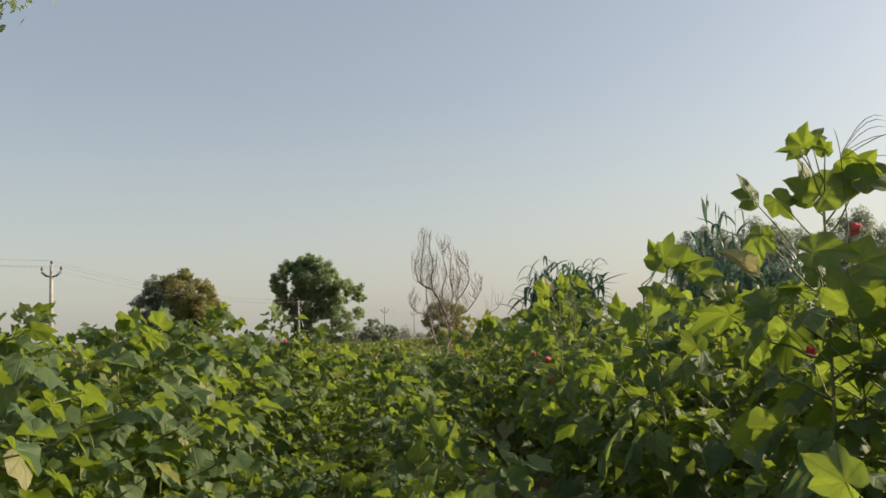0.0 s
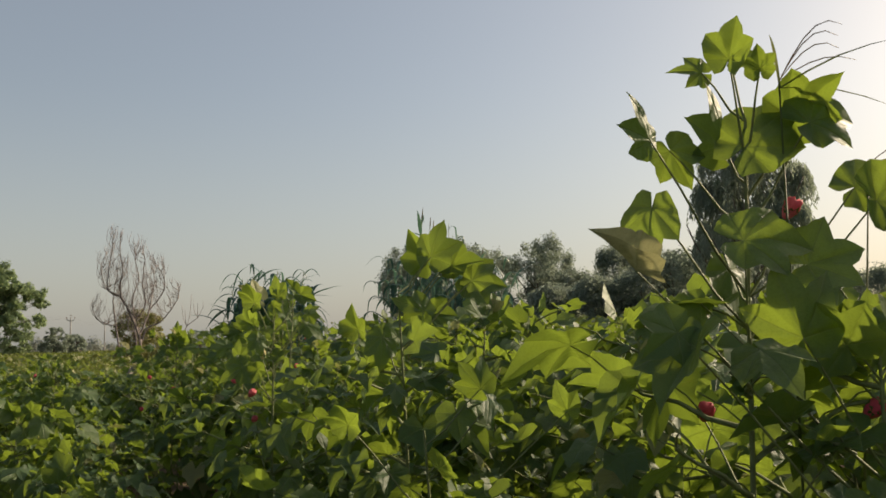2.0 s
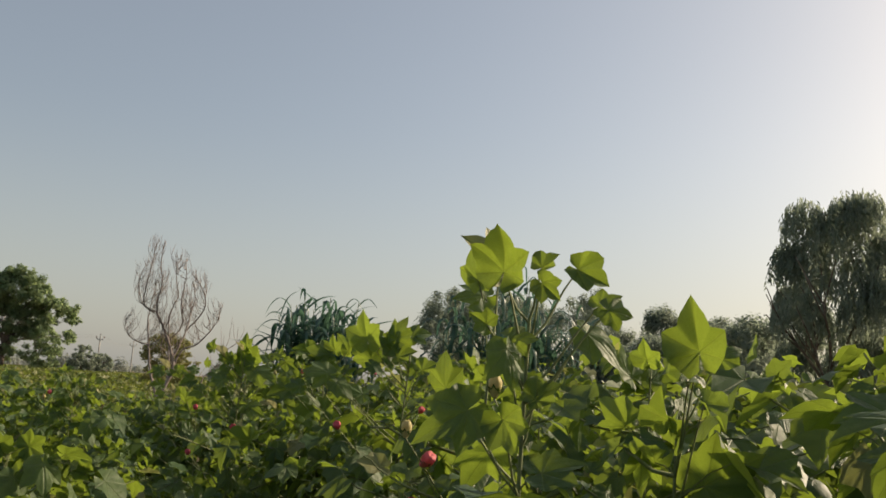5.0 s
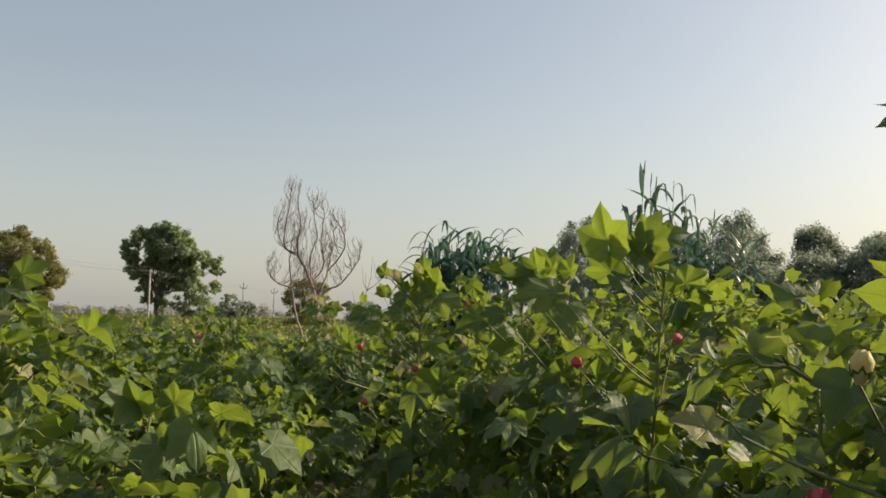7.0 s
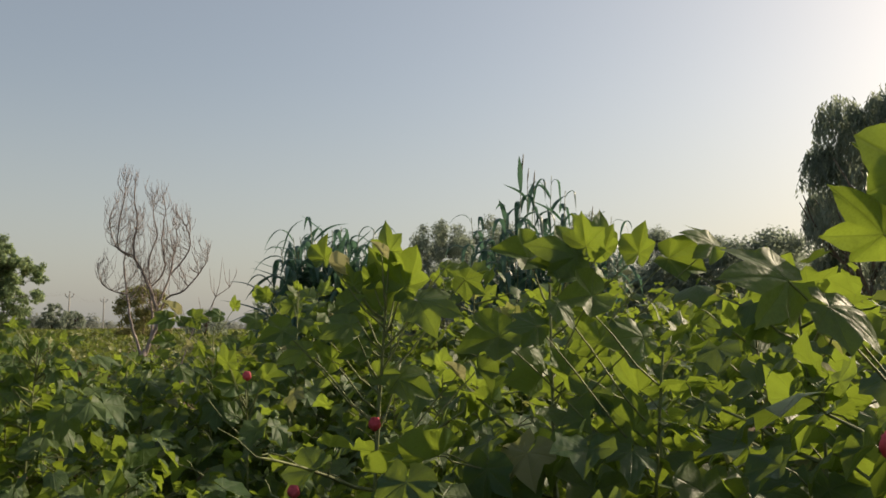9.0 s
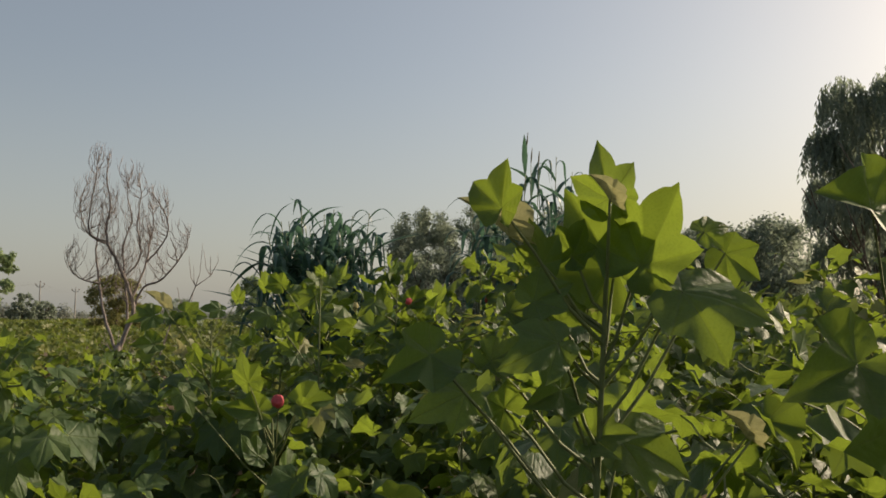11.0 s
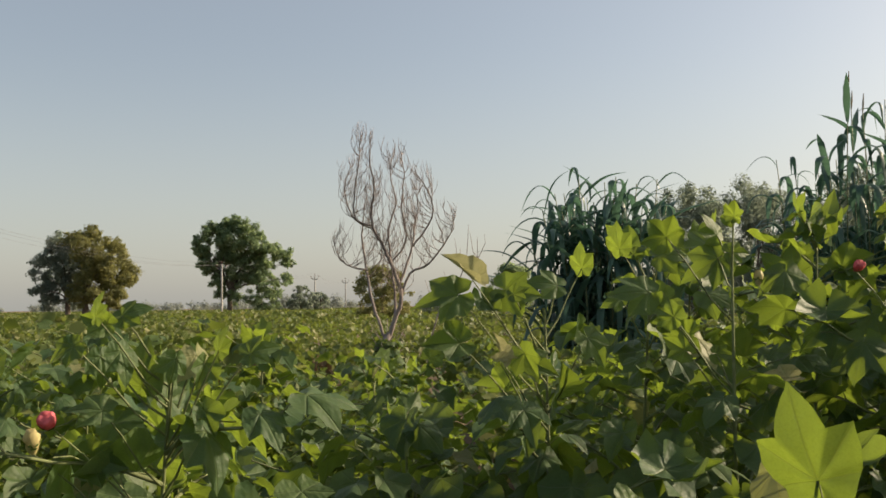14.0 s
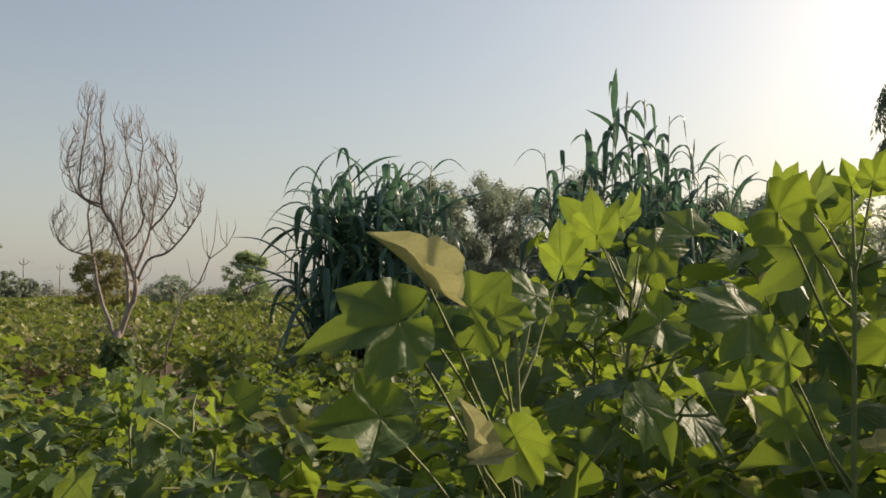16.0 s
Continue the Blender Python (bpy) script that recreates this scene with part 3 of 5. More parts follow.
def weeping_tree(label, at, height, width, seed):
    """A tall tree whose thin shoots hang down in strands."""
    rng = random.Random(seed)
    ob = thing("weeping_tree", label, "tree", at=at)
    g, ends = Geo(), []
    limbs(g, rng, (0, 0, 0), (0.05, 0, 1), height * 0.34, 0.10, 2, ends, 0.6, 0.3, 5, 7)
    limbs(g, rng, (0.15, 0.1, 0), (0.2, 0.1, 1), height * 0.30, 0.08, 2, ends, 0.6, 0.5, 5, 7)
    part("trunk", g, M_BARK, ob)
    g = Geo()
    heads = []
    for hx, hz, hr in ((-0.24, 0.88, 0.15), (-0.10, 0.86, 0.14), (0.12, 0.90, 0.15), (0.24, 0.90, 0.13), (0.38, 0.80, 0.12), (-0.38, 0.76, 0.12), (0.0, 0.78, 0.24), (-0.24, 0.72, 0.20), (0.24, 0.72, 0.20),
                       (0.38, 0.64, 0.13), (-0.38, 0.62, 0.13), (0.0, 0.64, 0.28), (0.26, 0.56, 0.20), (-0.26, 0.54, 0.20), (0.0, 0.48, 0.28), (0.34, 0.44, 0.15), (-0.34, 0.42, 0.14), (0.1, 0.36, 0.24)):
        heads.append((hx * width, rng.uniform(-0.25, 0.25) * width, hz * height, hr * width))
    for i in range(3900):
        hx, hy, hz, hr = rng.choice(heads)
        a, q = rng.uniform(0, 6.28), hr * math.sqrt(rng.random())
        p = Vector((hx + math.cos(a) * q, hy + math.sin(a) * q, hz + (hr * hr - q * q) ** 0.5 * rng.uniform(-0.3, 1.0)))
        n = rng.randint(4, 13)
        out = Vector((math.cos(a), math.sin(a), 0)) * 0.03
        for k in range(n):
            p = p + out * (1 - k / n) + Vector((rng.uniform(-0.02, 0.02), rng.uniform(-0.02, 0.02), -0.075))
            d = Vector((rng.uniform(-0.6, 0.6), rng.uniform(-0.6, 0.6), -1))
            m = frame_of(p, d, (rng.uniform(-1, 1), rng.uniform(-1, 1), 0.2), rng.uniform(0.11, 0.18))
            g.add([(0, 0, 0), (0.14, 0.45, 0.03), (0, 1, 0), (-0.14, 0.45, 0.03)], [(0, 1, 2, 3)], m=m)
    part("crown", g, M_HAZY_GREY, ob)
    return ob


shaped_tree("tall dark green leafy tree standing behind a pole", (-25.6, 167, 0), 4.5,
            ((0.2, 16.6, 1.6), (-3.0, 15.0, 1.7), (3.2, 14.8, 1.8), (-4.8, 12.8, 1.6), (0.2, 14.0, 2.6), (5.4, 13.8, 1.5), (-4.2, 10.6, 1.4), (3.6, 11.8, 2.4), (0.0, 10.5, 2.6), (-2.6, 8.4, 1.8),
             (6.6, 11.4, 2.0), (8.8, 11.2, 1.7), (10.0, 9.4, 1.1), (-1.8, 6.2, 1.5), (1.4, 7.2, 1.8), (10.4, 6.4, 1.2), (-1.2, 4.0, 1.3), (0.8, 3.4, 1.4),
             (-3.4, 8.8, 1.7), (3.8, 9.4, 2.0), (6.0, 9.2, 1.8), (3.8, 6.8, 1.5), (-5.0, 11.4, 1.2)), M_TREE, 3, 0.38, 46000, 0.5, 0.40)
shaped_tree("wide rounded olive-green tree with drooping skirts of foliage", (-31.0, 107, 0), 2.6,
            ((-1.6, 8.6, 1.4), (0.4, 9.0, 1.4), (2.3, 8.0, 1.4), (3.5, 6.4, 1.2), (3.9, 4.8, 1.1), (3.6, 3.2, 1.1), (1.2, 6.8, 2.2), (3.0, 5.2, 1.8), (2.4, 3.0, 1.3), (0.4, 4.6, 1.5), (3.2, 2.0, 1.0), (0.8, 2.6, 1.2), (-1.2, 3.2, 1.1)), M_OLIVE, 5, 0.26, 28000, 0.4, 0.5)
# Olive tree's shaded side as a second crown; the shade is in its greyer colour.
shaped_tree("greyer shaded side of the olive tree, shade put into its colour", (-33.9, 110, 0), 2.6,
            ((0.6, 8.8, 1.5), (-1.2, 8.4, 1.4), (-2.2, 6.8, 1.4), (-2.8, 5.2, 1.2), (0.6, 6.6, 2.0), (-2.4, 3.6, 1.1), (2.2, 5.6, 1.6), (-0.6, 4.4, 1.3), (1.6, 3.4, 1.2), (-1.8, 2.4, 1.0), (0.4, 2.4, 1.1)), M_HAZY_GREY, 6, 0.26, 20000, 0.35, 0.5)
tree("small_tree", "bushy green tree below the tall one", (-19.4, 165, 0), 8.4, 8.0, M_TREE, 8, leaf=0.36, count=6500, trunk=0.2, clear=0.08)
tree("small_tree", "low grey-green scrub tree at the field edge", (-13.0, 168, 0), 5.4, 7.0, M_HAZY_GREY, 9, leaf=0.34, count=4200, trunk=0.2, clear=0.05)
tree("small_tree", "low grey-green scrub tree at the field edge", (-10.0, 170, 0), 4.2, 5.0, M_HAZY_GREY, 10, leaf=0.34, count=2600, trunk=0.2, clear=0.05)
tree("small_tree", "round brown-green tree on the far field edge", (1.25, 62, 0), 3.9, 4.7, M_OLIVE, 12, leaf=0.13, count=13000, trunk=0.1, clear=0.12)
tree("small_tree", "low grey-green scrub tree at the field edge", (5.2, 66, 0), 2.7, 3.4, M_HAZY_GREY, 13, leaf=0.14, count=3000, trunk=0.1, clear=0.05)
tree("small_tree", "small green tree with an open crown beyond the crop", (10.6, 71, 0), 4.4, 4.6, M_TREE, 14, leaf=0.15, count=11000, trunk=0.12, clear=0.05)
for i, (x, y, h, w) in enumerate(((14.2, 45, 6.6, 5.2), (18.0, 47, 7.1, 5.8), (22.0, 46, 7.3, 5.6), (25.6, 45, 6.6, 5.2), (29, 44, 6.2, 5.4), (16.2, 49, 6.4, 4.8), (20.1, 49.5, 7.0, 5.0), (23.9, 48, 6.6, 5.2))):
    tree("grey_tree", "hazy grey-green tree with clumped rounded foliage", (x, y, 0), h, w, M_HAZY_GREY, 20 + i, leaf=0.115, count=21000, trunk=0.13, clear=0.10, r0=0.15, clumps=70, flat=1.1)
for i, (x, y, h, w) in enumerate(((20.0, 29, 4.2, 4.0), (22.8, 27.5, 4.6, 4.6), (25.5, 26.5, 3.8, 4.2), (17.6, 31, 3.4, 3.4), (15.4, 30.5, 3.3, 3.2), (18.6, 28, 3.8, 3.2), (16.9, 27.5, 4.0, 3.0), (15.6, 28.5, 3.7, 3.0), (17.6, 26.0, 4.3, 3.0), (14.6, 30, 3.3, 2.8))):
    tree("bush", "dense dark bush beside the weeping tree", (x, y, 0), h, w, M_HAZY_GREY, 40 + i, leaf=0.10, count=15000, trunk=0.1, clear=0.05, r0=0.22)
weeping_tree("tall weeping tree with grey-green hanging shoots", (16.5, 21.6, 0), 7.1, 2.85, 50).rotation_euler = (0, 0, radians(-47))


tree("broad_tree", "tall tree with drooping grey-green leaves at the field side", (-5.36, 9.9, 0), 9.1, 5.6, M_TREE, 66, leaf=0.10, count=30000, trunk=0.16, clear=0.50, r0=0.15, clumps=80)


def far_woods():
    """A low line of trees along the horizon."""
    rng = random.Random(60)
    g = Geo()
    centres = []
    for i in range(800):
        a = radians(rng.uniform(-60, 80))
        d = rng.uniform(260, 420)
        s = rng.uniform(1.8, 4.0) * (1.4 if rng.random() < 0.2 else 1)
        centres.append(((math.sin(a) * d, math.cos(a) * d, s * 0.55), s))
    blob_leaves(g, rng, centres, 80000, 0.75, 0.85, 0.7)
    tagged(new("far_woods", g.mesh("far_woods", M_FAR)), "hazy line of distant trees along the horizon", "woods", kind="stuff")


far_woods()


# ---- power line ----
def power_pole(at, height=8.3, arms=1, seed=0):
    ob = thing("power_pole", "slim grey concrete electricity pole with steel cross-arm", "utility pole", "poles of one power line", at)
    g = Geo()
    tube(g, [(0, 0, 0), (0, 0, height * 0.5), (0, 0, height)], [0.19, 0.16, 0.13], 8)
    part("shaft", g, M_CONCRETE, ob)
    g = Geo()
    for z in (height - 0.75,):
        tube(g, [(-0.8, 0, z + 0.2), (-0.42, 0, z - 0.12), (0, 0, z - 0.2), (0.42, 0, z - 0.12), (0.8, 0, z + 0.2)], [0.085] * 5, 5)
    part("cross_arm", g, M_IRON, ob, "rusted steel cross-arm")
    for x, z in ((-0.8, height - 0.5), (0.8, height - 0.5), (0, height + 0.02)):
        g = Geo()
        tube(g, [(x, 0, z), (x, 0, z + 0.12), (x, 0, z + 0.16), (x, 0, z + 0.3), (x, 0, z + 0.38)], [0.03, 0.03, 0.11, 0.09, 0.04], 8)
        part("insulator", g, M_PORCELAIN, ob, "brown porcelain insulator")
    return ob


POLES = [(-31.3, 73.5), (-23.95, 150.0), (-13.3, 205.0), (-7.8, 238.0)]
for x, y in POLES:
    power_pole((x, y, 0))
SPAN = [(-40.5, 5.0)] + POLES
for off, z in ((-0.8, 8.2), (0.0, 8.7), (0.8, 8.2)):
    for (xa, ya), (xb, yb) in zip(SPAN, SPAN[1:]):
        g = Geo()
        pts = []
        for k in range(13):
            s = k / 12
            pts.append((xa + (xb - xa) * s + off, ya + (yb - ya) * s, z - 1.3 * 4 * s * (1 - s)))
        tube(g, pts, [0.010] * 13, 4)
        tagged(new("power_wire", g.mesh("power_wire", M_IRON)), "thin sagging power line wire between poles", "wire", "wires of one power line")


# ---- bare tree ----
def bare_tree():
    rng = random.Random(71)
    ob = thing("bare_tree", "leafless grey dead tree with upswept twigs standing in the crop", "tree", at=(1.22, 20.06, 0))
    tr = Geo()
    tube(tr, [(0, 0, 0), (-0.02, 0, 0.5), (-0.01, 0, 0.86), (0.03, 0, 0.96)], [0.075, 0.066, 0.055, 0.030], 8)
    part("trunk", tr, M_DEAD, ob)

    def shoot(g, a, b, bow, r0, r1, sides, wob=0.012):
        """A crooked twig from a to b that bows outward first."""
        n = max(4, int((b - a).length / 0.07))
        pts, off = [], Vector((0, 0, 0))
        for i in range(n + 1):
            s = i / n
            off = off * 0.8 + Vector((rng.uniform(-wob, wob), rng.uniform(-wob, wob), 0)) if i else off
            pts.append(a.lerp(b, s) + bow * math.sin(s * math.pi) + off)
        tube(g, pts, [r0 + (r1 - r0) * i / n for i in range(n + 1)], sides)
        return pts

    def bough(start, depth, r0, *way):
        """A main limb through the places (across, height) of way; it swings away from the viewer's plane by depth on the way; twigs sweep up from it."""
        g = Geo()
        ctrl = [Vector((x, start + (depth - start) * k / (len(way) - 1), z)) for k, (x, z) in enumerate(way)]
        pts = []
        for k in range(len(ctrl) - 1):
            p0, p1, p2, p3 = ctrl[max(0, k - 1)], ctrl[k], ctrl[k + 1], ctrl[min(len(ctrl) - 1, k + 2)]
            for u in range(5):
                s = u / 5
                pts.append(0.5 * (2 * p1 + (p2 - p0) * s + (2 * p0 - 5 * p1 + 4 * p2 - p3) * s * s + (3 * p1 - p0 - 3 * p2 + p3) * s ** 3) + Vector((rng.uniform(-0.007, 0.007), rng.uniform(-0.01, 0.01), 0)))
        pts.append(ctrl[-1])
        n = len(pts)
        tube(g, pts, [r0 * (1 - i / n) ** 0.8 + 0.0026 for i in range(n)], 6)
        for m in range(int(n * 1.25)):
            i = int(n * (0.22 + 0.76 * rng.random()))
            a = rng.uniform(0, 6.28)
            o = Vector((math.cos(a), math.sin(a), 0))
            L = rng.uniform(0.35, 0.95) * (1.10 - 0.80 * i / n)
            tip = pts[i] + o * L * rng.uniform(0.05, 0.32) + Vector(((0.05 - pts[i].x) * 0.35 * L, 0, L * rng.uniform(0.6, 0.95)))
            sub = shoot(g, pts[i], tip, o * 0.20 * L + Vector((0, 0, -0.10 * L)), 0.0042, 0.0016, 4)
            for u in range(2):
                c = rng.uniform(0, 6.28)
                w = sub[int((0.2 + 0.7 * rng.random()) * (len(sub) - 1))]
                l = rng.uniform(0.14, 0.36) * (1.1 - 0.6 * i / n)
                e = w + Vector((math.cos(c) * l * 0.3, math.sin(c) * l * 0.3, l * rng.uniform(0.7, 1.0)))
                shoot(g, w, e, Vector((math.cos(c), math.sin(c), 0)) * 0.08 * l, 0.0028, 0.0014, 3, 0.008)
        part("branch", g, M_DEAD, ob)

    bough(0, -0.15, 0.030, (-0.01, 0.80), (0.13, 1.18), (0.19, 1.40), (0.10, 1.75), (-0.04, 2.07), (-0.16, 2.29), (-0.18, 2.55), (-0.14, 2.80), (-0.20, 3.15), (-0.18, 3.45))
    bough(0, 0.35, 0.020, (-0.03, 0.90), (-0.17, 1.31), (-0.25, 1.75), (-0.31, 2.17), (-0.29, 2.45), (-0.24, 2.85))
    bough(0, 0.40, 0.017, (0.10, 1.16), (0.11, 1.46), (0.06, 1.91), (0.04, 2.32), (0.14, 2.64), (0.08, 2.96), (0.05, 3.30))
    bough(0, -0.35, 0.015, (0.19, 1.43), (0.30, 1.71), (0.52, 1.81), (0.71, 2.03), (0.83, 2.25), (0.84, 2.43))
    bough(0, 0.30, 0.014, (0.16, 1.55), (0.33, 2.03), (0.38, 2.32), (0.43, 2.61), (0.38, 2.93))
    bough(0.1, -0.30, 0.011, (0.33, 2.05), (0.52, 2.29), (0.61, 2.51), (0.53, 2.77), (0.39, 2.95))
    bough(0.12, -0.20, 0.010, (-0.25, 1.77), (-0.43, 1.80), (-0.59, 1.91), (-0.66, 2.17))
    bough(-0.06, 0.20, 0.011, (-0.15, 2.28), (-0.37, 2.39), (-0.49, 2.61), (-0.53, 2.90), (-0.44, 3.14))
    bough(-0.06, -0.30, 0.011, (-0.16, 2.32), (-0.39, 2.42), (-0.38, 2.80), (-0.33, 3.19), (-0.31, 3.44))
    bough(0.15, -0.15, 0.011, (0.07, 1.87), (0.26, 2.13), (0.21, 2.55), (0.24, 3.00), (0.20, 3.25))
    g = Geo()
    for k in range(26):
        a = rng.uniform(0, 6.28)
        p = Vector((math.cos(a) * 0.05, math.sin(a) * 0.05, rng.uniform(0.6, 0.95)))
        pts = [p, p + Vector((math.cos(a) * 0.1, math.sin(a) * 0.1, 0.1)), p + Vector((math.cos(a) * 0.18, math.sin(a) * 0.18, rng.uniform(0.1, 0.3)))]
        tube(g, pts, [0.005, 0.004, 0.002], 3)
    part("twig", g, M_DEAD, ob, "broken dry twigs round the fork")
    g = Geo()
    for k in range(620):
        a, z = rng.uniform(0, 6.28), rng.uniform(0.08, 0.86)
        q = rng.uniform(0.05, 0.21) * (1.15 - 0.4 * z)
        m = frame_of((math.cos(a) * q, math.sin(a) * q, z), (math.cos(a), math.sin(a), -0.8), (math.cos(a), math.sin(a), 0.8), rng.uniform(0.05, 0.09))
        g.add(*COARSE[k % 4], m=m)
    part("climbing_vine", g, M_LEAF, ob, "dark leafy creeper round the trunk")
    return ob


bare_tree()


def bare_sapling():
    rng = random.Random(77)
    ob = thing("bare_sapling", "thin leafless sapling with a few forked twigs", "tree", at=(2.05, 20.6, 0))
    main = Geo()
    pts = [Vector(p) for p in ((-0.30, 0, 0.0), (-0.27, 0, 0.73), (-0.10, 0, 1.29), (0.09, 0, 1.46), (0.21, 0, 1.76), (0.42, 0, 1.92), (0.52, 0, 2.13), (0.51, 0, 2.25))]
    tube(main, pts, [0.014, 0.013, 0.011, 0.009, 0.008, 0.006, 0.004, 0.002], 5)
    for i, ends in ((4, ((-0.10, 0.45), (-0.04, 0.30), (0.08, 0.62))), (5, ((-0.10, 0.38), (-0.02, 0.28))), (3, ((-0.14, 0.30), (0.10, 0.26))), (2, ((-0.20, 0.35), (0.12, 0.30)))):
        for dx, dz in ends:
            q = pts[i] + Vector((dx, rng.uniform(-0.15, 0.15), dz))
            twig = Geo()
            tube(twig, [pts[i], pts[i].lerp(q, 0.4) + Vector((0.25 * dx, 0, -0.05)), pts[i].lerp(q, 0.75) + Vector((0.12 * dx, 0, 0)), q], [0.0055, 0.0045, 0.0035, 0.002], 4)
            part("twig", twig, M_DEAD, ob)
    part("trunk", main, M_DEAD, ob)


bare_sapling()


# ---- sorghum ----
def sorghum(rng, height, lean, leaves=11, blade=0.75, head=False, joined=False):
    """A tall cane with long arching blades."""
    ob = thing("sorghum_plant", "tall dark green fodder cane with long arching blades", "sorghum", "fodder canes in clumps")
    axis = lambda s: Vector((lean[0] * s * s, lean[1] * s * s, s)) * height
    g = Geo()
    tube(g, [axis(i / 7) for i in range(8)], [0.012 - 0.0075 * i / 7 for i in range(8)], 6)
    part("stalk", g, M_STALK, ob)
    turn = rng.uniform(0, 6.28)
    whole = Geo()
    for i in range(leaves):
        s = 0.22 + 0.78 * (i + 0.5) / leaves
        turn += math.pi + rng.uniform(-0.9, 0.9)
        out = Vector((math.cos(turn), math.sin(turn), 0))
        L = blade * rng.uniform(0.75, 1.2) * (1.0 - 0.35 * max(0, s - 0.75) / 0.25)
        kink = rng.uniform(0.22, 0.62)
        pts, widths = [], []
        n = 11
        p, pitch = axis(s), radians(rng.uniform(40, 80))
        bend = radians(rng.choice((7, 14, 18, 22, 28)) + rng.uniform(-3, 3))
        for k in range(n + 1):
            pts.append(p.copy())
            w = math.sin(min(1, (k + 1.2) / (n * 0.55)) * 1.57) * (1 if k < n * 0.5 else max(0.06, 1 - ((k - n * 0.5) / (n * 0.5)) ** 1.6))
            widths.append((0.077 if s < 0.93 else 0.042) * w * rng.uniform(0.92, 1.08))
            p = p + (out * math.cos(pitch) + Vector((0, 0, math.sin(pitch)))) * L / n
            pitch -= bend * (0.30 + 1.15 * math.exp(-(((k + 1) / n - kink) / 0.24) ** 2))   # the blade arches, then snaps over and hangs
            pitch = max(pitch, radians(-86))
        g = whole if joined else Geo()
        ribbon(g, pts, widths, (-out.y + rng.uniform(-0.3, 0.3), out.x + rng.uniform(-0.3, 0.3), 0), 0.35)
        if not joined:
            part("blade", g, M_SORGHUM, ob)
    if joined:
        part("foliage", whole, M_SORGHUM, ob)
    if head:
        g = Geo()
        p = axis(1.0)
        tube(g, [p, p + Vector((0.01, 0, 0.1)), p + Vector((0.02, 0, 0.22))], [0.006, 0.011, 0.004], 6)
        part("seed_head", g, M_TASSEL, ob, "narrow brown seed head")
    return ob


def clump(spots, seed):
    rng = random.Random(seed)
    for x, y, h, lx, ly, n, head in spots:
        ob = sorghum(rng, h, (lx, ly), n, 0.86, head, n == 11 and not head)
        ob.location = (x, y, 0)


_r = random.Random(81)
spots = []
for i in range(34):
    a, q = _r.uniform(0, 6.28), math.sqrt(_r.random())
    x, y = 3.60 + math.cos(a) * q * 0.47, 18.25 + math.sin(a) * q * 0.5
    spots.append((x, y, (2.72 - 0.35 * q) * _r.uniform(0.85, 1.03), (x - 3.62) * 0.2, (y - 18.25) * 0.1, 13, False))
spots += [(3.10, 18.0, 2.3, -0.10, 0, 13, False), (3.05, 18.3, 2.0, -0.13, 0, 13, False), (3.02, 18.1, 1.6, -0.16, 0, 13, False), (3.3, 17.8, 2.6, -0.03, 0, 14, False), (3.62, 17.8, 2.62, 0.0, 0, 14, False), (3.95, 17.85, 2.6, 0.05, 0, 14, False)]
clump(spots, 82)
spots = []
for i in range(38):
    a, q = _r.uniform(0, 6.28), math.sqrt(_r.random())
    x, y = 6.95 + math.cos(a) * q * 1.1, 18.6 + math.sin(a) * q * 0.7
    spots.append((x, y, _r.uniform(2.3, 2.95), (x - 6.6) * 0.08, 0, 11, False))
spots += [(6.2, 18.0, 3.6, 0.03, 0, 12, True), (6.9, 18.4, 3.6, 0.02, 0, 12, False), (6.65, 18.2, 3.4, -0.02, 0, 11, True), (7.7, 18.2, 3.0, 0.06, 0, 10, False), (5.95, 18.3, 2.8, -0.05, 0, 9, False),
          (5.7, 18.2, 2.6, -0.05, 0, 13, False), (6.05, 17.9, 2.85, -0.02, 0, 13, False)]
spots += [(6.3, 18.4, 3.1, -0.03, 0, 13, False), (6.42, 17.9, 3.0, 0.0, 0, 13, False), (6.62, 18.5, 3.5, 0.0, 0, 14, True), (6.85, 17.9, 3.3, 0.03, 0, 13, False),
          (7.05, 18.3, 3.15, 0.03, 0, 13, False), (7.3, 18.0, 2.8, 0.04, 0, 13, False), (7.5, 18.4, 2.95, 0.05, 0, 13, True), (7.75, 18.0, 2.75, 0.06, 0, 13, False)]
clump(spots, 83)


# ---- cotton near the path ----
rng = random.Random(101)
TALL = "tall cotton plant with large backlit leaves and pink flowers"
HEROES = []


def hero(x, y, top, spread, leaf, flowers=0, gaps=0.0, taper=0.55, extras=(), crown=(), bare=None, west=-9):
    """A plant beside the path. crown: leaves of its top with a face, place from the foot, heading, rise and length; bare: the height above which only these grow."""
    HEROES.append((x, y))
    extras = list(extras)
    for face, dx, dy, z, heading, rise, size in crown:
        a, e = radians(heading), radians(rise)
        extras.append(((dx, dy, z), (math.sin(a) * math.cos(e), math.cos(a) * math.cos(e), math.sin(e)), face + str(size)))
    stem = max(c[3] for c in crown) - 0.09 if crown else top * 0.93
    ob = cotton_near(rng, stem, spread, TALL if top > 1.45 else COTTON, flowers, meshes=CLOSE_MESH, thin=0.12, way=(0.38, -0.92, 0.08) if x < 1 else (-0.45, -0.89, 0.02),
                     leaf=leaf, gaps=gaps, low=0.22, taper=taper, extras=extras, final=top, west=west - x, bare=bare)
    ob.matrix_basis = Matrix.Translation((x, y, 0)) @ Matrix.Diagonal((1, 1, 1 if bare else top / TOP[ob.name], 1))


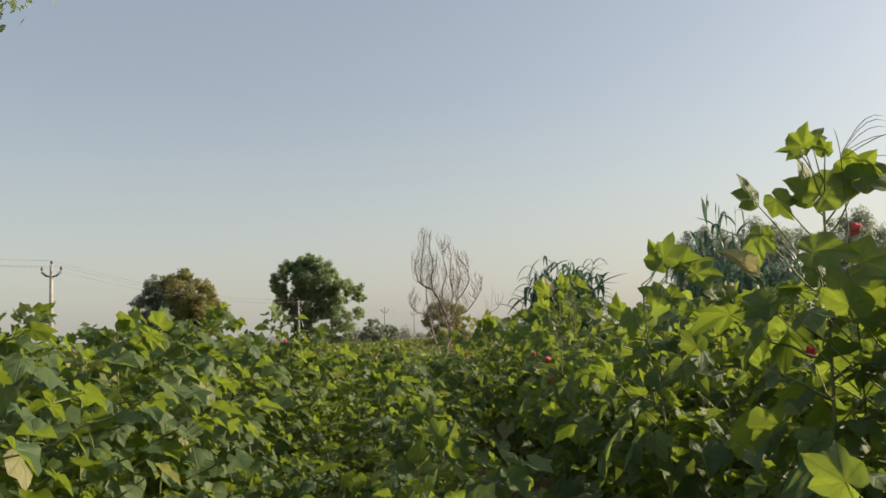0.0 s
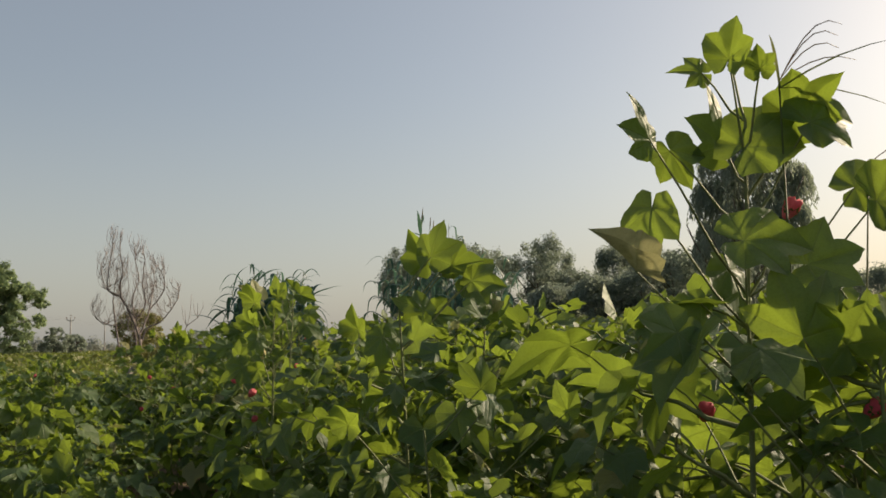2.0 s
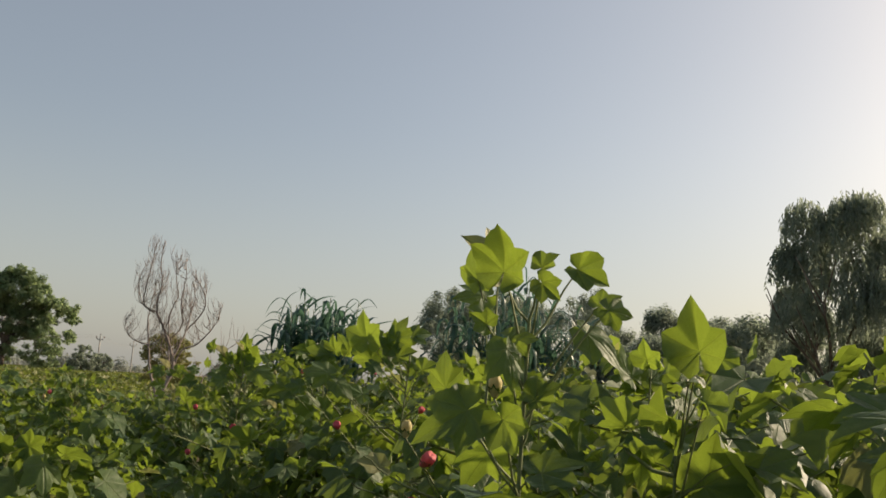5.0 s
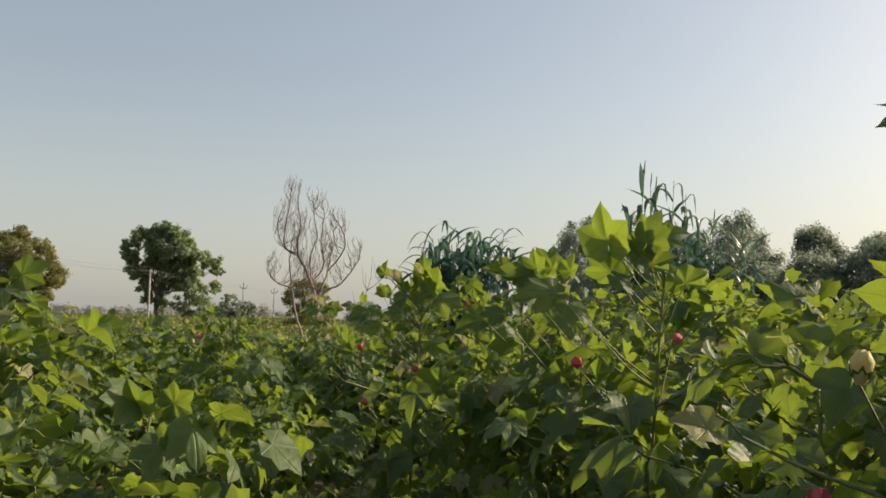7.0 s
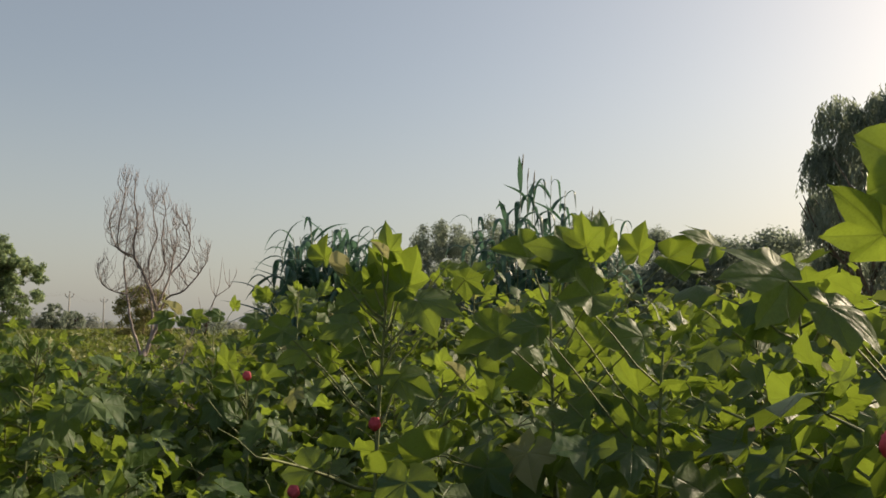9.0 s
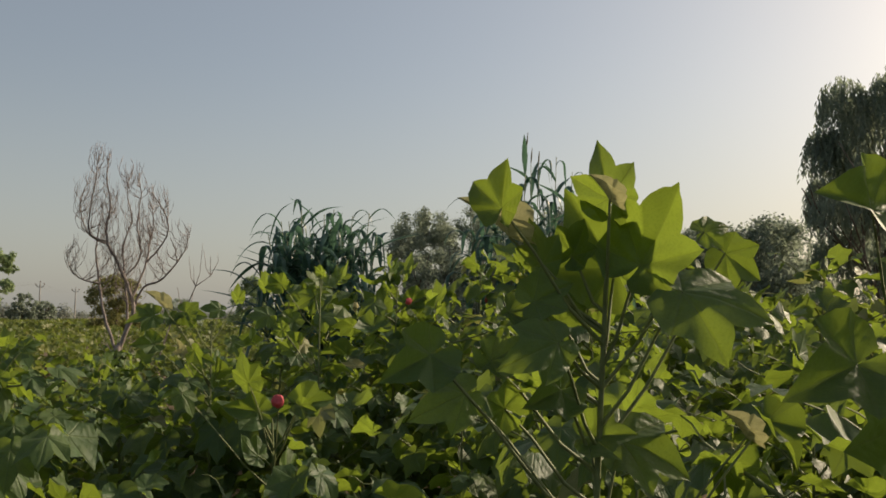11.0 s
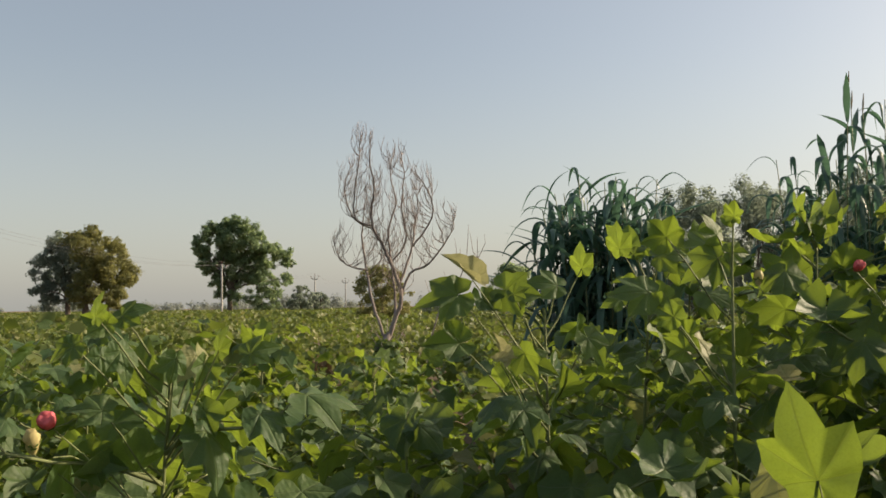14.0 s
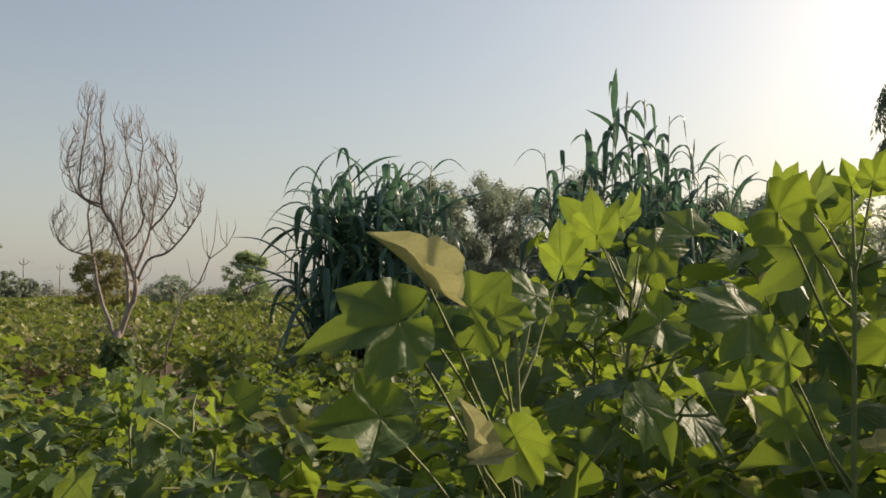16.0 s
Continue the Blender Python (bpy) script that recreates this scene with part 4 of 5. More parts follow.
hero(2.26, 3.78, 1.82, 0.36, 0.100, bare=1.44, west=1.97, gaps=0.15,
     extras=(((0.07, -0.04, 1.51), (0.2, -0.3, 0.6), "pink"), ((0.0, 0.08, 1.22), (-0.2, -0.5, 0.5), "pink"), ((0.13, -0.1, 1.23), (0.4, -0.3, 0.5), "pink")),
     crown=(("lit", -0.05, -0.09, 1.72, 172, 74, 0.059), ("lit", -0.03, 0.00, 1.73, -103, 9, 0.043), ("lit", -0.01, -0.04, 1.74, 128, 63, 0.046), ("lit", -0.00, -0.09, 1.71, -131, 67, 0.038), ("dim", -0.01, -0.01, 1.62, -163, 61, 0.090),
          ("lit", -0.00, -0.05, 1.61, 116, 49, 0.107), ("dim", -0.18, -0.09, 1.60, -146, 58, 0.066), ("lit", -0.09, 0.00, 1.61, 120, -60, 0.061), ("dim", 0.08, -0.05, 1.66, 138, 40, 0.086), ("lit", 0.08, -0.09, 1.64, 109, 22, 0.087),
          ("lit", 0.24, -0.00, 1.57, 110, 27, 0.091), ("lit", 0.23, -0.05, 1.54, 108, -2, 0.108), ("dim", -0.05, -0.10, 1.47, 125, 10, 0.090), ("dim", 0.00, -0.00, 1.44, 154, -60, 0.085), ("lit", -0.15, -0.04, 1.52, -122, -64, 0.074),
          ("lit", 0.06, -0.09, 1.44, 108, 16, 0.090),))
hero(2.44, 3.70, 1.47, 0.34, 0.100, bare=1.36, west=2.02, gaps=0.1,
     crown=(("lit", -0.17, -0.05, 1.34, -114, 56, 0.101), ("dim", -0.04, 0.04, 1.34, -139, -58, 0.084), ("lit", -0.01, -0.00, 1.36, -141, 72, 0.043), ("dim", -0.01, -0.05, 1.36, -124, -49, 0.073), ("lit", 0.09, 0.04, 1.28, 110, 26, 0.078),
          ("lit", 0.07, -0.01, 1.39, 109, 22, 0.070), ("lit", 0.01, -0.05, 1.14, -105, 37, 0.085), ("lit", -0.02, 0.04, 1.41, -102, -11, 0.074), ("old", -0.39, -0.01, 1.43, -105, 44, 0.080), ("dim", -0.36, -0.05, 1.35, -113, -23, 0.067),
          ("dim", -0.26, 0.04, 1.39, -114, -30, 0.053),))
hero(1.85, 5.60, 1.57, 0.34, 0.088, bare=1.22, west=1.56,
     extras=(((-0.02, 0.05, 1.30), (0, -0.1, 1), "cream"),),
     crown=(("lit", -0.06, -0.07, 1.48, -170, 75, 0.071), ("dim", -0.04, 0.02, 1.50, -119, 35, 0.077), ("lit", 0.02, -0.02, 1.50, 114, 46, 0.035), ("lit", 0.00, -0.07, 1.47, 110, -41, 0.038), ("lit", 0.10, 0.02, 1.51, 107, -22, 0.057),
          ("lit", 0.12, -0.02, 1.45, 110, 33, 0.042), ("lit", 0.11, -0.07, 1.44, 107, -5, 0.042), ("dim", 0.12, 0.02, 1.41, 124, -26, 0.070), ("dim", -0.03, -0.03, 1.39, 121, 10, 0.041), ("dim", -0.05, -0.07, 1.37, 147, -59, 0.059),
          ("lit", -0.05, 0.02, 1.41, -105, 25, 0.035), ("dim", -0.09, -0.03, 1.28, -114, -23, 0.079), ("lit", -0.05, -0.07, 1.27, 121, -60, 0.058), ("lit", -0.09, 0.08, 1.31, -128, 67, 0.053), ("lit", 0.02, -0.02, 1.30, 110, 38, 0.047),))
hero(2.20, 5.75, 1.48, 0.38, 0.100, 1, bare=1.30, west=1.90,
     crown=(("lit", -0.07, -0.20, 1.39, -124, 64, 0.087), ("lit", 0.03, -0.11, 1.39, 111, 34, 0.046), ("dim", -0.06, -0.16, 1.36, -111, 22, 0.069), ("dim", -0.06, -0.20, 1.31, 135, -42, 0.051),))
hero(1.97, 6.18, 1.62, 0.34, 0.095, bare=1.34, west=1.84,
     extras=(((-0.17, -0.13, 1.21), (0, -0.2, 1), "cream"), ((-0.14, -0.15, 1.16), (0.3, -0.4, 0.4), "pink"), ((-0.10, 0.08, 1.05), (0.2, -0.6, 0.4), "pink")),
     crown=(("lit", -0.02, -0.08, 1.54, -119, 60, 0.069), ("dim", 0.03, 0.01, 1.52, -110, 0, 0.073), ("dim", 0.04, -0.04, 1.56, -132, 52, 0.051), ("dim", -0.00, -0.08, 1.46, -113, 26, 0.055),))
hero(2.10, 7.38, 1.58, 0.40, 0.104, bare=1.30, west=1.66,
     extras=(((0.14, 0.13, 1.22), (0.2, -0.6, 0.5), "pink"), ((-0.2, -0.1, 1.16), (-0.3, -0.6, 0.5), "pink")),
     crown=(("lit", -0.12, -0.08, 1.46, -127, 66, 0.108), ("dim", -0.08, 0.01, 1.46, -117, 34, 0.081), ("lit", -0.00, -0.04, 1.46, -123, 64, 0.088), ("lit", -0.02, -0.08, 1.47, 156, 73, 0.082), ("lit", 0.06, 0.01, 1.49, 109, 28, 0.072),
          ("dim", -0.02, -0.04, 1.43, -116, 33, 0.086), ("lit", -0.01, -0.08, 1.41, 108, 24, 0.070), ("lit", -0.08, 0.01, 1.40, -106, 33, 0.083), ("lit", 0.08, -0.03, 1.38, -103, 15, 0.066), ("dim", -0.10, -0.08, 1.38, 124, -27, 0.053),
          ("dim", -0.23, 0.00, 1.34, -112, 10, 0.090), ("dim", -0.21, -0.04, 1.31, 122, -22, 0.073), ("lit", 0.08, -0.08, 1.37, 110, 32, 0.062),))
hero(2.00, 8.22, 1.54, 0.40, 0.106, 1, bare=1.20, west=1.66,
     crown=(("lit", 0.02, -0.09, 1.45, -130, 67, 0.072), ("lit", 0.10, 0.00, 1.46, -106, 40, 0.086), ("lit", 0.09, -0.04, 1.45, 150, 71, 0.056), ("lit", 0.00, -0.09, 1.43, -102, 14, 0.097), ("dim", -0.07, -0.01, 1.43, -110, 13, 0.090),
          ("dim", -0.01, -0.05, 1.40, -109, 16, 0.084), ("lit", 0.14, -0.09, 1.44, 175, 74, 0.066), ("lit", 0.27, -0.00, 1.44, 111, -16, 0.090), ("dim", 0.35, -0.05, 1.47, -110, 25, 0.081), ("dim", 0.01, -0.13, 1.35, -107, -5, 0.090),
          ("lit", 0.10, 0.00, 1.26, -103, 27, 0.090), ("dim", 0.16, -0.07, 1.27, -107, 3, 0.090), ("lit", 0.05, -0.09, 1.14, 126, -60, 0.035), ("dim", 0.01, -0.02, 1.19, -108, 1, 0.090),))
hero(2.16, 8.16, 1.50, 0.36, 0.106, 0, bare=1.18, west=1.70,
     crown=(("dim", -0.25, -0.12, 1.33, 138, -35, 0.053), ("lit", -0.13, -0.03, 1.32, -106, 40, 0.049), ("lit", -0.32, -0.01, 1.27, -102, -13, 0.095), ("dim", -0.29, -0.12, 1.29, -108, 4, 0.062),))
hero(1.62, 8.32, 1.50, 0.34, 0.094, bare=1.14, west=1.50,
     extras=(((0.02, 0.0, 1.08), (-0.2, -0.6, 0.5), "pink"), ((-0.16, -0.12, 0.98), (-0.2, -0.6, 0.4), "pink"),
             ((-0.03, 0.0, 1.37), (-0.5, -0.3, 0.8), "lit0.045"), ((0.01, 0.01, 1.38), (0.4, -0.3, 0.85), "lit0.042"), ((-0.05, -0.02, 1.33), (0.8, -0.3, 0.45), "lit0.046"), ((0.0, 0.02, 1.31), (-0.8, -0.2, 0.5), "lit0.05"),
             ((-0.09, 0.0, 1.27), (0.7, -0.5, -0.3), "dim0.048"), ((-0.02, -0.02, 1.24), (-0.85, -0.4, -0.2), "dim0.052"), ((-0.07, 0.01, 1.22), (-0.8, -0.2, 0.4), "lit0.048"), ((0.02, -0.01, 1.19), (0.8, -0.4, 0.1), "dim0.05")),
     crown=(("lit", -0.10, -0.05, 1.42, -172, 78, 0.048), ("old", -0.06, 0.02, 1.40, -104, 39, 0.068), ("lit", 0.04, -0.02, 1.44, -120, 61, 0.057), ("old", 0.01, -0.07, 1.43, -108, 52, 0.035), ("lit", 0.07, 0.02, 1.37, -109, 45, 0.102),
          ("lit", 0.07, -0.03, 1.37, 120, 56, 0.087), ("dim", 0.08, -0.09, 1.34, 128, -4, 0.090), ("lit", 0.22, 0.02, 1.39, 111, -35, 0.056), ("lit", 0.16, -0.02, 1.41, 108, 20, 0.035), ("dim", -0.05, -0.07, 1.29, -111, -13, 0.060),
          ("dim", -0.06, 0.02, 1.32, 125, -31, 0.042), ("dim", -0.13, -0.03, 1.24, -113, -13, 0.056), ("dim", -0.18, -0.07, 1.28, -113, -19, 0.056), ("dim", 0.07, 0.01, 1.18, 125, -7, 0.078), ("dim", 0.23, -0.03, 1.20, 146, -48, 0.059),
          ("old", 0.17, -0.07, 1.19, -106, 49, 0.042),))
hero(1.50, 10.72, 1.40, 0.42, 0.098, bare=1.16, west=1.12,
     crown=(("old", -0.18, -0.15, 1.35, -106, 45, 0.077), ("lit", -0.10, -0.06, 1.33, 106, -9, 0.078), ("lit", -0.09, -0.10, 1.32, 108, 28, 0.035), ("dim", -0.21, -0.15, 1.32, -112, -3, 0.081), ("dim", -0.15, -0.06, 1.31, 133, -46, 0.057),
          ("old", -0.12, -0.10, 1.19, -145, 77, 0.054), ("old", -0.13, -0.15, 1.19, 103, 8, 0.038), ("dim", -0.06, -0.06, 1.18, 122, -5, 0.064), ("lit", -0.07, -0.10, 1.20, 124, -61, 0.060), ("dim", 0.05, -0.15, 1.23, 134, -36, 0.059),
          ("dim", -0.20, -0.06, 1.22, -112, 3, 0.078), ("old", 0.53, -0.00, 1.13, -99, 5, 0.074), ("dim", 0.03, 0.04, 1.34, -112, 16, 0.067), ("lit", 0.10, 0.10, 1.38, -129, 67, 0.056),))
hero(1.76, 11.00, 1.48, 0.42, 0.098, bare=1.26, west=1.24,
     crown=(("lit", -0.04, -0.07, 1.43, -125, 66, 0.063), ("lit", 0.01, 0.02, 1.44, -106, 37, 0.073), ("lit", 0.01, -0.02, 1.42, 111, 39, 0.035), ("lit", 0.06, -0.07, 1.41, 107, 9, 0.066), ("lit", 0.12, 0.02, 1.39, 165, -75, 0.050),
          ("lit", 0.07, -0.02, 1.42, 113, 45, 0.042), ("dim", -0.04, -0.07, 1.31, -111, -14, 0.049), ("lit", 0.20, 0.02, 1.30, 111, -36, 0.064), ("dim", 0.19, -0.03, 1.32, 128, -13, 0.078), ("dim", 0.07, -0.07, 1.30, -110, -13, 0.087),))
hero(1.86, 10.62, 1.50, 0.40, 0.098, 1, bare=1.16, west=1.30,
     crown=(("lit", -0.15, -0.07, 1.43, -108, 43, 0.070), ("dim", -0.01, 0.02, 1.44, -134, 55, 0.055), ("lit", 0.01, -0.02, 1.47, -113, 54, 0.036), ("lit", -0.01, -0.07, 1.47, 141, 69, 0.035), ("dim", -0.01, 0.02, 1.39, -110, -24, 0.080),
          ("lit", 0.00, -0.02, 1.40, 109, 7, 0.041), ("lit", -0.14, -0.07, 1.27, -103, 27, 0.052), ("lit", -0.02, 0.02, 1.19, 109, -5, 0.039), ("lit", -0.10, -0.02, 1.20, -103, 28, 0.056), ("dim", -0.19, -0.07, 1.32, -108, 6, 0.076),))
hero(1.55, 9.55, 1.20, 0.34, 0.082, bare=1.02, west=1.34,
     extras=(((-0.04, -0.13, 1.12), (-0.2, -0.7, 0.5), "pink"),),
     crown=(("lit", -0.10, -0.09, 1.17, -118, 58, 0.064), ("lit", -0.08, -0.03, 1.15, -157, 75, 0.039), ("lit", 0.02, -0.08, 1.12, 106, 8, 0.074), ("lit", 0.01, -0.12, 1.12, 107, -22, 0.040), ("lit", -0.07, -0.03, 1.10, -104, 12, 0.080),
          ("dim", -0.24, -0.08, 1.15, 130, -45, 0.051),))
hero(2.12, 4.90, 1.66, 0.38, 0.100, 1, bare=1.36, west=1.72,
     crown=(("lit", 0.03, -0.07, 1.56, 158, 74, 0.098), ("lit", 0.05, 0.02, 1.56, -111, 49, 0.095), ("dim", 0.10, -0.03, 1.54, 123, 13, 0.086), ("lit", 0.14, -0.07, 1.50, 113, 46, 0.075), ("lit", 0.17, 0.02, 1.51, 107, -11, 0.105),
          ("lit", 0.09, -0.02, 1.54, 112, 43, 0.069), ("lit", 0.01, -0.07, 1.42, -104, 22, 0.080), ("lit", 0.06, 0.02, 1.42, 106, -5, 0.069), ("dim", -0.09, -0.03, 1.36, -178, -65, 0.082),))
hero(2.10, 4.62, 1.24, 0.36, 0.098, 1, bare=1.08, west=1.74,
     crown=(("lit", 0.07, -0.07, 1.24, -107, 40, 0.075), ("lit", 0.14, 0.02, 1.21, 110, -33, 0.054), ("lit", -0.22, -0.02, 1.17, -132, 70, 0.067), ("lit", 0.28, -0.07, 1.18, -113, 56, 0.068),))
hero(2.55, 6.45, 1.48, 0.42, 0.100, 1, 0.05, 0.6)
hero(2.50, 5.45, 1.52, 0.38, 0.102, 1, 0.05, 0.65)
hero(2.96, 11.74, 1.66, 0.50, 0.098, 1, extras=(((0.1, 0.13, 1.40), (0, -0.5, 0.5), "pink"),))
hero(2.32, 10.72, 1.46, 0.46, 0.098, 1, extras=(((-0.04, 0.15, 1.37), (0, -0.7, 0.4), "pink"),))
hero(2.12, 11.66, 1.59, 0.44, 0.100, 1)
hero(2.30, 11.16, 1.60, 0.44, 0.104, 0, 0.0, 0.6, extras=(((-0.2, -0.15, 1.34), (0, -0.2, 1), "cream"),))
hero(0.02, 5.20, 1.46, 0.46, 0.095, 2)
hero(0.36, 7.95, 1.44, 0.40, 0.095, 1)
hero(-0.28, 8.15, 1.62, 0.44, 0.095, 1)
hero(0.12, 8.05, 1.60, 0.46, 0.095, 2, extras=(((0.1, -0.3, 1.3), (0.2, -0.6, 0.4), "pink"),))
hero(2.65, 4.55, 1.38, 0.42, 0.100, 1, 0.05, 0.6)
hero(0.85, 7.50, 1.13, 0.40, 0.112)
hero(2.14, 3.14, 1.02, 0.34, 0.074, 0, 0.1, extras=(((-0.16, -0.06, 1.05), (-0.8, 0.2, 0.5), "new0.075"),), west=1.94)
hero(0.78, 10.20, 1.34, 0.42, 0.100, bare=1.20,
     extras=(((-0.1, -0.1, 1.14), (0.1, -0.7, 0.4), "pink"), ((-0.13, -0.08, 1.10), (0.1, -0.2, 1), "cream")),
     crown=(("lit", -0.04, -0.10, 1.29, -171, 76, 0.035), ("lit", -0.03, -0.01, 1.29, 105, 28, 0.043), ("lit", -0.04, -0.05, 1.28, -106, 18, 0.039), ("sun", -0.07, -0.10, 1.25, -114, -21, 0.036), ("sun", -0.06, -0.01, 1.23, 137, -63, 0.044),
          ("sun", -0.02, -0.05, 1.24, 126, -56, 0.048), ("sun", 0.07, -0.10, 1.23, -178, -70, 0.036), ("sun", 0.08, -0.01, 1.23, 126, -56, 0.052), ("sun", 0.10, -0.05, 1.22, -152, -67, 0.039), ("lit", 0.13, -0.10, 1.24, 175, 76, 0.035),
          ("lit", 0.16, -0.01, 1.23, 106, 29, 0.042), ("dim", 0.10, -0.05, 1.15, 133, -52, 0.042), ("sun", -0.03, -0.10, 1.16, -113, 20, 0.047), ("dim", -0.04, -0.01, 1.13, 113, -16, 0.064), ("lit", -0.06, -0.05, 1.09, 104, -19, 0.056),))
hero(0.62, 11.15, 1.12, 0.40, 0.104, 1)
hero(0.02, 10.75, 1.18, 0.40, 0.102, 1)
hero(0.50, 11.70, 1.20, 0.40, 0.100)
NEAR = [cotton_near(rng, 1.2, 0.52, thin=0.42, leaf=0.083, flowers=1, low=0.2, density=1.25, inside=0.55) for _ in range(5)]
LOW = [cotton_near(rng, 0.95, 0.50, inside=0.62, leaf=0.080, flowers=0, low=0.3, density=1.3) for _ in range(3)]
MID = [cotton_mid(rng, 1.2, 0.55, leaf=0.081, flowers=1 if k % 4 == 0 else 0, low=0.2, density=1.4) for k in range(8)]
MID += [cotton_mid(rng, 1.2, 0.55, leaf=0.082, flowers=0, low=0.2, density=1.4) for k in range(4)]
DRY = [cotton_mid(rng, 0.75, 0.40, "withered brown cotton plant in a dry patch", 0, leaf=0.085, low=0.2, material=M_LEAF_DRY) for k in range(2)]
spare = {id(t): list(t) for t in (NEAR, LOW, MID, DRY)}


def taken(x, y, gap):
    return any(math.hypot(x - h[0], y - h[1]) < gap for h in HEROES)


def top_of(x, y):
    """Height of the crop: high on one side of the path, lower on the other and far off."""
    if x > 1.75:
        side = (1.26 if y < 5.2 else 1.42 if y < 8.5 else 1.20) if x < 2.5 else (1.56 if y < 8.5 else 1.38 if y < 10.8 else 1.60)
    elif x < 0.8:
        side = 1.50 if y < 7 else 1.54 if y < 8.4 else 1.28
    else:
        side = 1.03 if y < 9.3 else 1.12
    far = min(1, max(0, (y - 12.0) / 1.8))
    return side * (1 - far) + (0.80 if x < 4.5 else 0.95) * far


placed = set()


def plant(kind, x, y, top):
    """Sets down a plant: the first of each kind itself, then copies of it."""
    rest = spare[id(kind)]
    ob = rest.pop() if rest else rng.choice(kind)
    k = top / TOP[ob.name]
    if ob in kind and ob.name not in placed:
        placed.add(ob.name)
        ob.matrix_basis = Matrix.Translation((x, y, 0)) @ Matrix.Scale(k, 4)
    else:
        copy_thing(ob, Matrix.Translation((x, y, 0)) @ Matrix.Rotation(rng.uniform(0, 6.28), 4, "Z") @ Matrix.Scale(k, 4) @ Matrix.Diagonal((1 / ob.scale[0],) * 3 + (1,)))


ROWS = [-3.0, -2.22, -1.45, -0.72, 0.02, 0.62, 1.18, 2.18, 2.92, 3.70, 4.48]
for x0 in ROWS:
    for n in range(34):
        x = x0 + rng.uniform(-0.1, 0.1)
        y = 0.4 + n * 0.53 + rng.uniform(-0.12, 0.12)
        if y > 17.4 or taken(x, y, 0.40) or (abs(x - 1.35) < 2.2 and y < 2.75) or (x < -1 and y < 3.2) or (x > 3 and y < 3.2):
            continue
        if x0 == 0.62 and y < 11.3:
            if y > 3.4:
                plant(MID, x - 0.05, y, rng.uniform(0.72, 0.86))
            continue
        if math.hypot(x - 0.4, y - 17.0) < 0.75:
            plant(DRY, x, y, rng.uniform(0.74, 0.88))
            continue
        h = top_of(x, y) * (rng.uniform(0.88, 1.06) if y < 12.6 else rng.uniform(0.85, 1.25))
        if x0 == 1.18:
            h = min(h, 0.98 if y < 8.8 else 0.94) if y < 10.2 else h
            if y < 11.2:
                plant(LOW, x + (0.1 if y < 6 else 0), y, h)
                continue
        if x0 in (0.02, 2.18) and 2.7 < y < 11.6:
            plant(NEAR, x, y, h)
        else:
            plant(MID, x, y, h)


